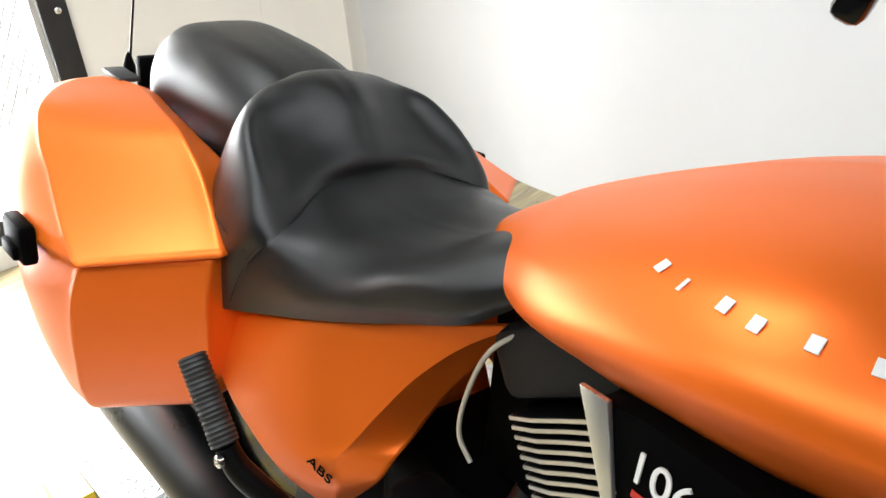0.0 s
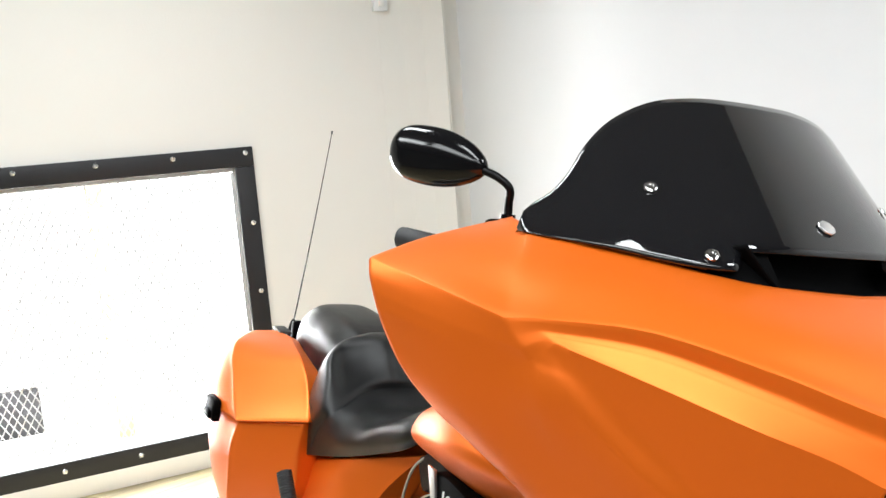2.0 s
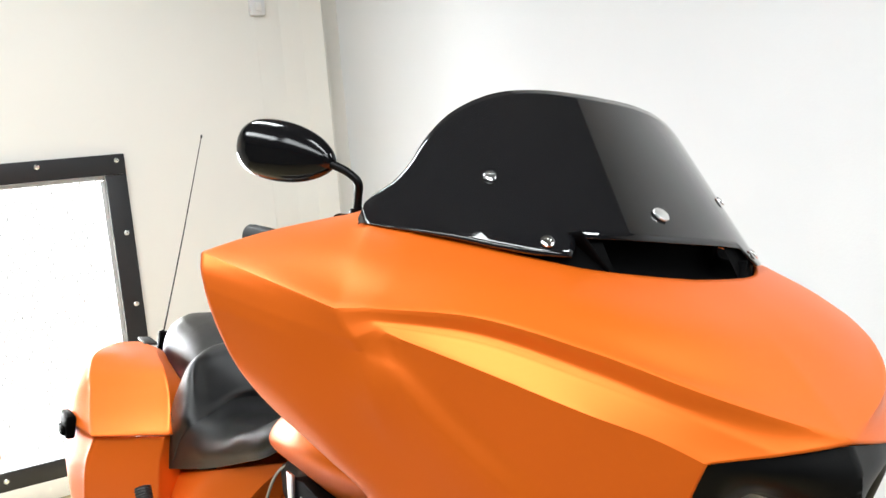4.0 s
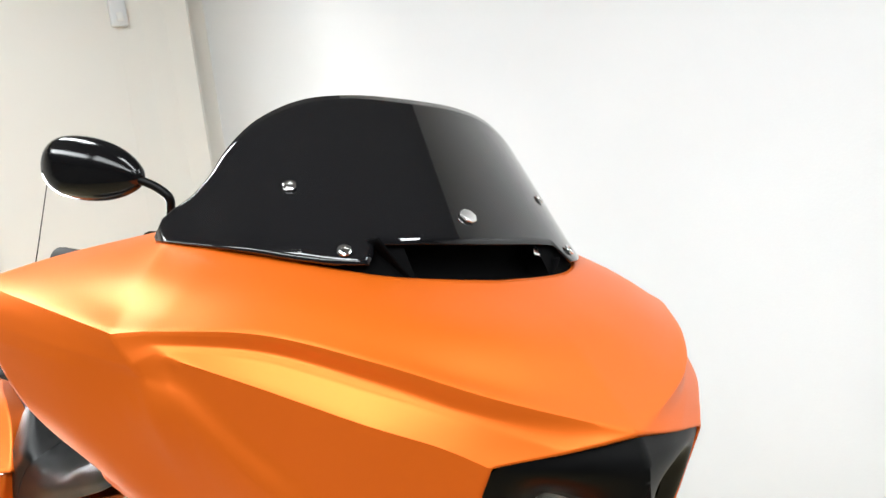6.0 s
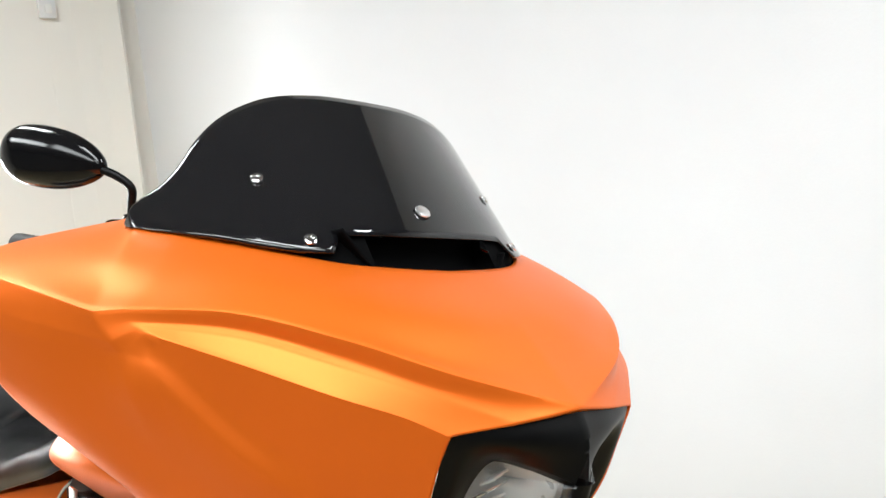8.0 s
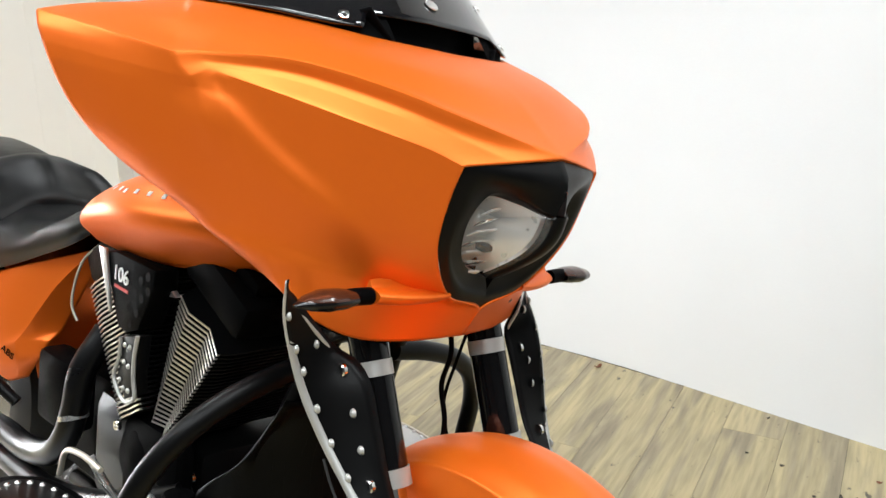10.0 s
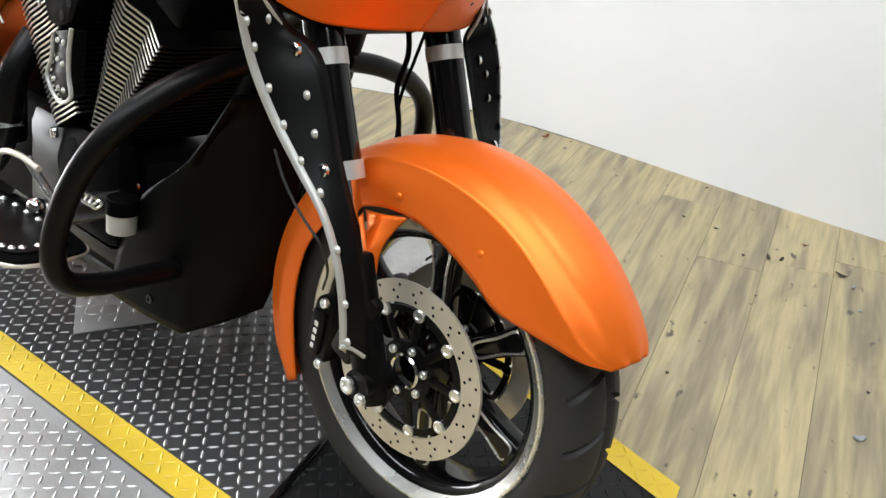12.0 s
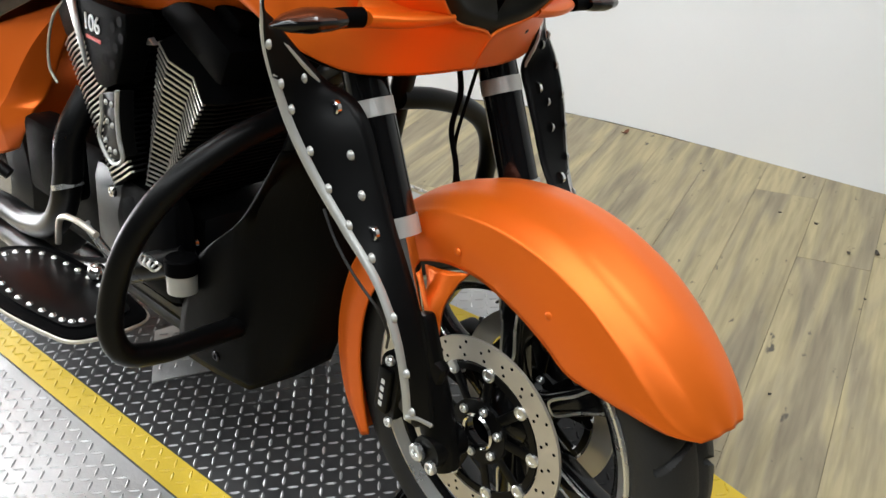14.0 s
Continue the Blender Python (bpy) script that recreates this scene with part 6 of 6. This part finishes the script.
for hx, hz in ((-0.701, 0.691), (-0.682, 0.691), (-0.701, 0.658), (-0.684, 0.654), (-0.714, 0.621), (-0.699, 0.608), (-0.681, 0.608)):
    m = Matrix.Translation((hx, -0.263, hz))
    if first:
        rv.matrix_basis, first = m, False
    else:
        again(rv, m)
part("horn_bracket", plate([(-0.655, 0.835), (-0.60, 0.800), (-0.655, 0.792), (-0.64, 0.81)], 0.012, 'Y', -0.225, 0.002), ALLOY, engine, "small bright bracket")

# exhaust: header curving down beside the panel, long pipe and muffler
part("exhaust_shield", box((0.15, 0.07, 0.16), (-1.00, -0.235, 0.51), 0.018, m=None), BLACK_PLASTIC, bike, "black angular cover")
part("exhaust_header", tube([(-0.90, -0.20, 0.66), (-0.905, -0.245, 0.58), (-0.91, -0.255, 0.50), (-0.935, -0.26, 0.43), (-1.0, -0.26, 0.37), (-1.12, -0.26, 0.335), (-1.26, -0.26, 0.33), (-1.42, -0.27, 0.32)], 0.028, 20, 60), BLACK_PIPE, bike, "black exhaust header")
part("exhaust_pipe", tube([(-0.57, -0.20, 0.43), (-0.66, -0.235, 0.39), (-0.80, -0.255, 0.335), (-1.0, -0.262, 0.285), (-1.3, -0.265, 0.275)], 0.027, 20, 50), BLACK_PIPE, bike, "black exhaust pipe")
part("muffler", tube([(-1.34, -0.29, 0.31), (-1.42, -0.295, 0.30), (-1.8, -0.31, 0.285), (-2.18, -0.325, 0.27), (-2.2, -0.325, 0.27)], [0.045, 0.058, 0.062, 0.062, 0.05], 28, 50), BLACK_PIPE, bike, "black muffler")
part("header_coupling", tube([(-0.915, -0.2565, 0.485), (-0.912, -0.256, 0.475)], 0.031, 20, 3), ALLOY, bike)

# engine guard: a thick black hoop on each side
for side in (1, -1):
    S = Matrix.Diagonal((1, side, 1, 1))
    bm = tube([(-0.345, -0.08, 0.735), (-0.345, -0.17, 0.722), (-0.355, -0.27, 0.690), (-0.372, -0.345, 0.640), (-0.40, -0.395, 0.565), (-0.43, -0.418, 0.470), (-0.442, -0.420, 0.395), (-0.445, -0.400, 0.355), (-0.45, -0.34, 0.335), (-0.462, -0.24, 0.325), (-0.47, -0.14, 0.320)], 0.0195, 20, 90)
    if side == 1:
        bmesh.ops.translate(bm, verts=bm.verts[:], vec=(0.012, 0.010, 0.014))
    bmesh.ops.transform(bm, matrix=S, verts=bm.verts[:])
    part("engine_guard", bm, BLACK_SATIN, bike, "thick satin black engine guard")

for y in (-0.11, 0.11):
    part("frame_rail", tube([(-0.30, y * 0.6, 0.86), (-0.40, y, 0.62), (-0.46, y, 0.32), (-0.60, y, 0.22), (-1.2, y, 0.20)], 0.02, 14, 50), BLACK_SATIN, bike)

# oil cooler shroud: faceted black panels down the front
rows = [[(-0.300, -0.04, 0.700), (-0.305, -0.110, 0.695), (-0.315, -0.160, 0.690), (-0.318, -0.172, 0.690), (-0.322, -0.178, 0.690)],
        [(-0.300, -0.04, 0.565), (-0.345, -0.120, 0.560), (-0.403, -0.168, 0.560), (-0.408, -0.185, 0.558), (-0.414, -0.190, 0.554)],
        [(-0.310, -0.04, 0.455), (-0.345, -0.110, 0.455), (-0.402, -0.156, 0.458), (-0.462, -0.186, 0.456), (-0.525, -0.198, 0.454)],
        [(-0.335, -0.04, 0.345), (-0.365, -0.113, 0.335), (-0.424, -0.161, 0.330), (-0.500, -0.188, 0.332), (-0.585, -0.200, 0.337)],
        [(-0.365, -0.04, 0.266), (-0.393, -0.112, 0.240), (-0.437, -0.162, 0.212), (-0.525, -0.184, 0.219), (-0.615, -0.198, 0.228)]]
SHG = creased(rows, 32, (16, 12), (2,))
bm = grid(SHG, mirror=True)
for vert in bm.verts:  # lower on the far side
    if vert.co.y > 0 and vert.co.z > 0.45:
        vert.co.z = 0.45 + (vert.co.z - 0.45) * 0.25
shroud = thick(part("cooler_shroud", bm, SHROUD, bike, "curved matt black cooler shroud with a ribbed front"), 0.006)
for col in range(2, 14, 2):  # upright ribs of the front face
    part("shroud_rib", tube([SHG[i][col] + np.array((0.003, -0.002, 0)) for i in range(5, 23, 3)], 0.0028, 6, 24), SHROUD, shroud)
part("belly_pan", box((0.50, 0.26, 0.07), (-0.78, 0, 0.230), 0.025), BLACK_PLASTIC, bike)
sbolt = part("shroud_bolt", bolt_head(0.010, 0.007), BLACK_GLOSS, shroud)
sbolt.matrix_basis = Matrix.Translation((-0.505, -0.185, 0.258))

# fluid reservoir, brackets and bolts behind the guard
res = part("fluid_reservoir", lathe([(0.0, 0.001), (0.0, 0.026), (0.035, 0.027), (0.036, 0.001)], 28, 'Z', (-0.545, -0.226, 0.385)), SILVER_TRIM, bike, "pale fluid reservoir with a black cap")
part("reservoir_cap", lathe([(0.0, 0.029), (0.026, 0.029), (0.029, 0.026), (0.031, 0.001)], 28, 'Z', (-0.545, -0.226, 0.421)), BLACK_PLASTIC, res, "black screw cap")
for bx, by, bz in ((-0.62, -0.165, 0.492), (-0.60, -0.165, 0.445), (-0.78, -0.225, 0.50)):
    cb = part("engine_bolt", bolt_head(0.011, 0.008), CHROME, engine, "chrome bolt")
    cb.matrix_basis = Matrix.Translation((bx, by, bz))
part("case_cover", lathe([(0.02, 0.07), (0.0, 0.068), (-0.012, 0.05), (-0.016, 0.001)], 40, 'Y', (-0.72, -0.215, 0.45)), BLACK_PLASTIC, engine)
pedal = part("brake_pedal", tube([(-0.80, -0.33, 0.415), (-0.765, -0.335, 0.475), (-0.70, -0.335, 0.492), (-0.635, -0.33, 0.485)], 0.0058, 10, 30), STEEL, bike, "bright bent brake pedal loop")
part("pedal_arm", tube([(-0.70, -0.32, 0.485), (-0.68, -0.30, 0.44), (-0.665, -0.28, 0.40)], 0.008, 10, 12), ALLOY, pedal)
bm = bmesh.new()
bmesh.ops.create_uvsphere(bm, u_segments=16, v_segments=10, radius=0.016)
bmesh.ops.translate(bm, verts=bm.verts[:], vec=(-0.635, -0.335, 0.418))
part("pedal_pivot", bm, CHROME, pedal, "bright round pivot cap")
part("pedal_spring", tube([(-0.60 + 0.004 * k, -0.27 + 0.009 * math.cos(k * 1.57), 0.44 + 0.009 * math.sin(k * 1.57)) for k in range(14)], 0.0025, 6, 60), ALLOY, pedal)

# floorboards with studded pads
for side in (1, -1):
    S = Matrix() if side == 1 else OTHER
    outl = [(-0.47, -0.425), (-0.485, -0.452), (-0.54, -0.470), (-0.66, -0.492), (-0.78, -0.485), (-0.86, -0.455), (-0.88, -0.40), (-0.84, -0.345), (-0.70, -0.315), (-0.54, -0.315), (-0.478, -0.33)]
    ol = [tuple(p) for p in spline([(a, b, 0) for a, b in outl], 54, True)[:, :2]]
    bm = plate(ol, 0.012, 'Z', 0.385, 0.003, side=1)
    bmesh.ops.transform(bm, matrix=S, verts=bm.verts[:])
    fb = part("floorboard", bm, BLACK_PLASTIC, bike, "black studded floorboard with a bright rim")
    rp = [(x, side * y, 0.389) for x, y in ol[::3]]
    part("floorboard_rim", tube(rp, 0.0036, 8, 90, closed=True), STEEL, fb, "bright rim")
    ins = [(-0.67 + (x + 0.67) * 0.86, -0.40 + (y + 0.40) * 0.78) for x, y in ol]
    bm = plate(ins, 0.005, 'Z', 0.3965, 0.001, side=1)
    bmesh.ops.transform(bm, matrix=S, verts=bm.verts[:])
    part("floorboard_pad", bm, BLACK_SATIN, fb)
    d_ = dome(0.0062, 0.0045)
    bmesh.ops.rotate(d_, cent=(0, 0, 0), matrix=Matrix.Rotation(radians(-90), 3, 'X'), verts=d_.verts[:])
    sd = part("pad_stud", d_, ALLOY, fb, "bright domed stud")
    first = True
    for x, y in ins[::2]:
        xx, yy = -0.67 + (x + 0.67) * 0.9, -0.40 + (y + 0.40) * 0.86
        m = Matrix.Translation((xx, side * yy, 0.4013))
        if first:
            sd.matrix_basis, first = m, False
        else:
            again(sd, m)

# folded passenger peg: ribbed rubber sleeve on a black arm
for side in (1, -1):
    S = Matrix() if side == 1 else OTHER
    a, b = Vector((-1.288, -0.40, 0.682)), Vector((-1.225, -0.388, 0.590))
    ringr = []
    for k in range(19):
        ringr += [0.0165, 0.0185, 0.0165]
    bm = tube([a, (a + b) / 2, b], [0.012] + ringr[1:-1] + [0.012], 18, 80)
    bmesh.ops.transform(bm, matrix=S, verts=bm.verts[:])
    peg = part("passenger_peg", bm, GRIP, bike, "folded footpeg with ribbed black rubber")
    bm = tube([b, b + Vector((0.012, 0.01, -0.03)), Vector((-1.17, -0.33, 0.50)), Vector((-1.12, -0.29, 0.45))], [0.014, 0.017, 0.014, 0.013], 12, 20)
    bmesh.ops.transform(bm, matrix=S, verts=bm.verts[:])
    part("peg_arm", bm, BLACK_SATIN, peg)
    cb = part("peg_bolt", bolt_head(0.008, 0.007), CHROME, peg, "chrome pivot bolt")
    cb.matrix_basis = Matrix.Translation((-1.214, side * -0.398, 0.579)) @ (Matrix() if side == 1 else Matrix.Rotation(math.pi, 4, 'Z'))

# wiring and sensor lead above the rear cylinder, the side stand out of sight
part("sensor_lead", tube([(-0.93, -0.205, 0.835), (-0.965, -0.225, 0.80), (-0.985, -0.235, 0.74), (-0.99, -0.235, 0.69), (-0.975, -0.23, 0.665)], 0.0028, 10, 30), STEEL, bike, "grey braided lead")
part("side_stand", tube([(-0.72, 0.14, 0.24), (-0.78, 0.23, 0.10), (-0.80, 0.268, 0.0585)], 0.014, 12, 12), BLACK_SATIN, bike)

# ---- wooden floor, plank by plank ----
bm = box((7.7, 6.6, 0.1), (0.35, -1.3, FLOOR_Z - 0.054))
floor = tagged(part("floor", bm, SUBFLOOR, smooth=False), "pale wood-grain plank floor, worn and stained", "floor", kind="structure")
PW, PL = 0.19, 1.22
turn = Matrix.Rotation(radians(15.0), 4, 'Z')


def plank_mesh():
    return box((PW - 0.0009, PL - 0.0009, 0.004), (0, 0, -0.002), 0.0004, segments=1)


# the walls' faces, each as a point and the direction out of the room
EDGES = [((-3.5, 0), (-1, 0)), ((4.2, 0), (1, 0)), ((0, -4.6), (0, -1))]
run = curve_n[::-1] + [(4.2, 2.15)]
rnd = random.Random(4)
plank = part("plank", plank_mesh(), WOOD, floor, smooth=False)
first = True
for i in range(-30, 31):
    shift = rnd.random() * PL
    for j in range(-6, 6):
        p = turn @ Vector((i * PW, j * PL + shift, 0))
        m = Matrix.Translation((p.x, p.y, FLOOR_Z + rnd.uniform(-0.0003, 0.0003))) @ turn
        corners = [m @ Vector((a * PW / 2, b * PL / 2, 0)) for a in (-1, 1) for b in (-1, 1)]
        wall_y = [float(np.interp(c.x, [-3.5] + [q[0] for q in run], [1.29] + [q[1] for q in run])) for c in corners]
        cuts = [(q, n) for q, n in EDGES if any((c.x - q[0]) * n[0] + (c.y - q[1]) * n[1] > 0 for c in corners)]
        if any(all((c.x - q[0]) * n[0] + (c.y - q[1]) * n[1] > 0 for c in corners) for q, n in cuts) or all(c.y > w for c, w in zip(corners, wall_y)):
            continue
        if any(c.y > w for c, w in zip(corners, wall_y)):
            a, b = min(zip(corners, wall_y), key=lambda k: k[0].x), max(zip(corners, wall_y), key=lambda k: k[0].x)
            slope_ = (b[1] - a[1]) / (b[0].x - a[0].x)
            cuts.append(((a[0].x, a[1]), (-slope_, 1)))
        if cuts:
            bm = plank_mesh()
            for q, n in cuts:
                bmesh.ops.bisect_plane(bm, geom=bm.verts[:] + bm.edges[:] + bm.faces[:], plane_co=m.inverted() @ Vector((q[0], q[1], FLOOR_Z)), plane_no=m.inverted().to_3x3() @ Vector((n[0], n[1], 0)), clear_outer=True)
            if len(bm.faces) < 4:
                bm.free()
                continue
            part("plank", bm, WOOD, floor, smooth=False, matrix=m)
        elif first:
            plank.matrix_basis, first = m, False
        else:
            again(plank, m)

# rust stain beside the turntable
rnd = random.Random(9)
ring = [(-0.137 + (0.052 + rnd.uniform(-0.012, 0.012)) * math.cos(k * 0.3142), -0.318 + (0.034 + rnd.uniform(-0.008, 0.008)) * math.sin(k * 0.3142), 0) for k in range(20)]
bm = plate([(p[0], p[1]) for p in spline(ring, 60, True)], 0.0006, 'Z', FLOOR_Z + 0.0012, 0, side=1)
part("rust_stain", bm, RUST, floor, "brown rust stain")

# scraps and flakes lying about on the planks
CHIP_GREY = material("grey_paper_flake", (0.34, 0.35, 0.36), 0.7, 0.0, 0.0, 0.2, 200, 0.2, 40)
CHIP_DARK = material("dark_dry_scrap", (0.055, 0.045, 0.034), 0.8, 0.0, 0.0, 0.3, 200, 0.3, 40)
CHIP_RUST = material("brown_leaf_scrap", (0.20, 0.075, 0.035), 0.7, 0.0, 0.0, 0.3, 200, 0.3, 40)


def scrap(x, y, size, stretch, mat, label, rnd_):
    """A small torn flake with a ragged outline, curled a little off the floor."""
    n = 9
    turn_ = rnd_.random() * math.pi
    ring_ = []
    for k in range(n):
        r_ = size / 2 * rnd_.uniform(0.65, 1.1)
        u, w = r_ * math.cos(2 * math.pi * k / n), r_ * math.sin(2 * math.pi * k / n) / stretch
        ring_.append((u * math.cos(turn_) - w * math.sin(turn_), u * math.sin(turn_) + w * math.cos(turn_)))
    b2 = plate(ring_, 0.0012, 'Z', 0.0, 0, side=1)
    for v_ in b2.verts:
        v_.co.z += 2.0 * (v_.co.x ** 2 + v_.co.y ** 2) / max(size, 0.01) * rnd_.uniform(0.4, 0.9)
    return tagged(part("floor_scrap", b2, mat, smooth=False, matrix=Matrix.Translation((x, y, FLOOR_Z + 0.0006))), label, "scrap", group="scraps on the floor")


rnd = random.Random(21)
for x, y, size, stretch, mat, label in (
        (0.553, 0.902, 0.030, 1.6, CHIP_GREY, "small grey torn paper flake on the planks"),
        (0.285, 1.600, 0.050, 3.5, CHIP_DARK, "long dark dry scrap on the wooden planks"),
        (0.330, 1.560, 0.024, 2.0, CHIP_GREY, "small grey torn paper flake on the planks"),
        (0.021, 1.507, 0.014, 1.4, CHIP_DARK, "tiny dark dry crumb on the wooden planks"),
        (0.083, 1.549, 0.032, 2.6, CHIP_DARK, "dark dry scrap on the wooden planks"),
        (0.115, 1.565, 0.020, 1.5, CHIP_DARK, "tiny dark dry crumb on the wooden planks"),
        (-0.116, 1.611, 0.016, 1.3, CHIP_DARK, "tiny dark dry crumb on the wooden planks"),
        (-0.276, 1.880, 0.014, 1.3, CHIP_DARK, "tiny dark dry crumb beside the wall"),
        (-0.229, 1.613, 0.016, 1.8, CHIP_DARK, "tiny dark dry crumb on the wooden planks"),
        (0.142, 1.312, 0.010, 1.3, CHIP_DARK, "tiny dark dry crumb on the wooden planks"),
        (0.135, 1.709, 0.018, 1.6, CHIP_RUST, "small brown leaf scrap on the planks"),
        (0.516, 1.087, 0.011, 1.5, CHIP_DARK, "tiny dark dry crumb on the wooden planks"),
        (0.385, 1.445, 0.016, 1.4, CHIP_GREY, "small grey torn paper flake on the planks"),
        (0.129, 0.816, 0.010, 1.3, CHIP_DARK, "tiny dark dry crumb on the wooden planks"),
        (0.420, 0.548, 0.009, 1.3, CHIP_DARK, "tiny dark dry crumb on the wooden planks"),
        (-0.941, 1.845, 0.045, 2.4, CHIP_RUST, "curled brown leaf scrap beside the wall")):
    scrap(x, y, size, stretch, mat, label, rnd)
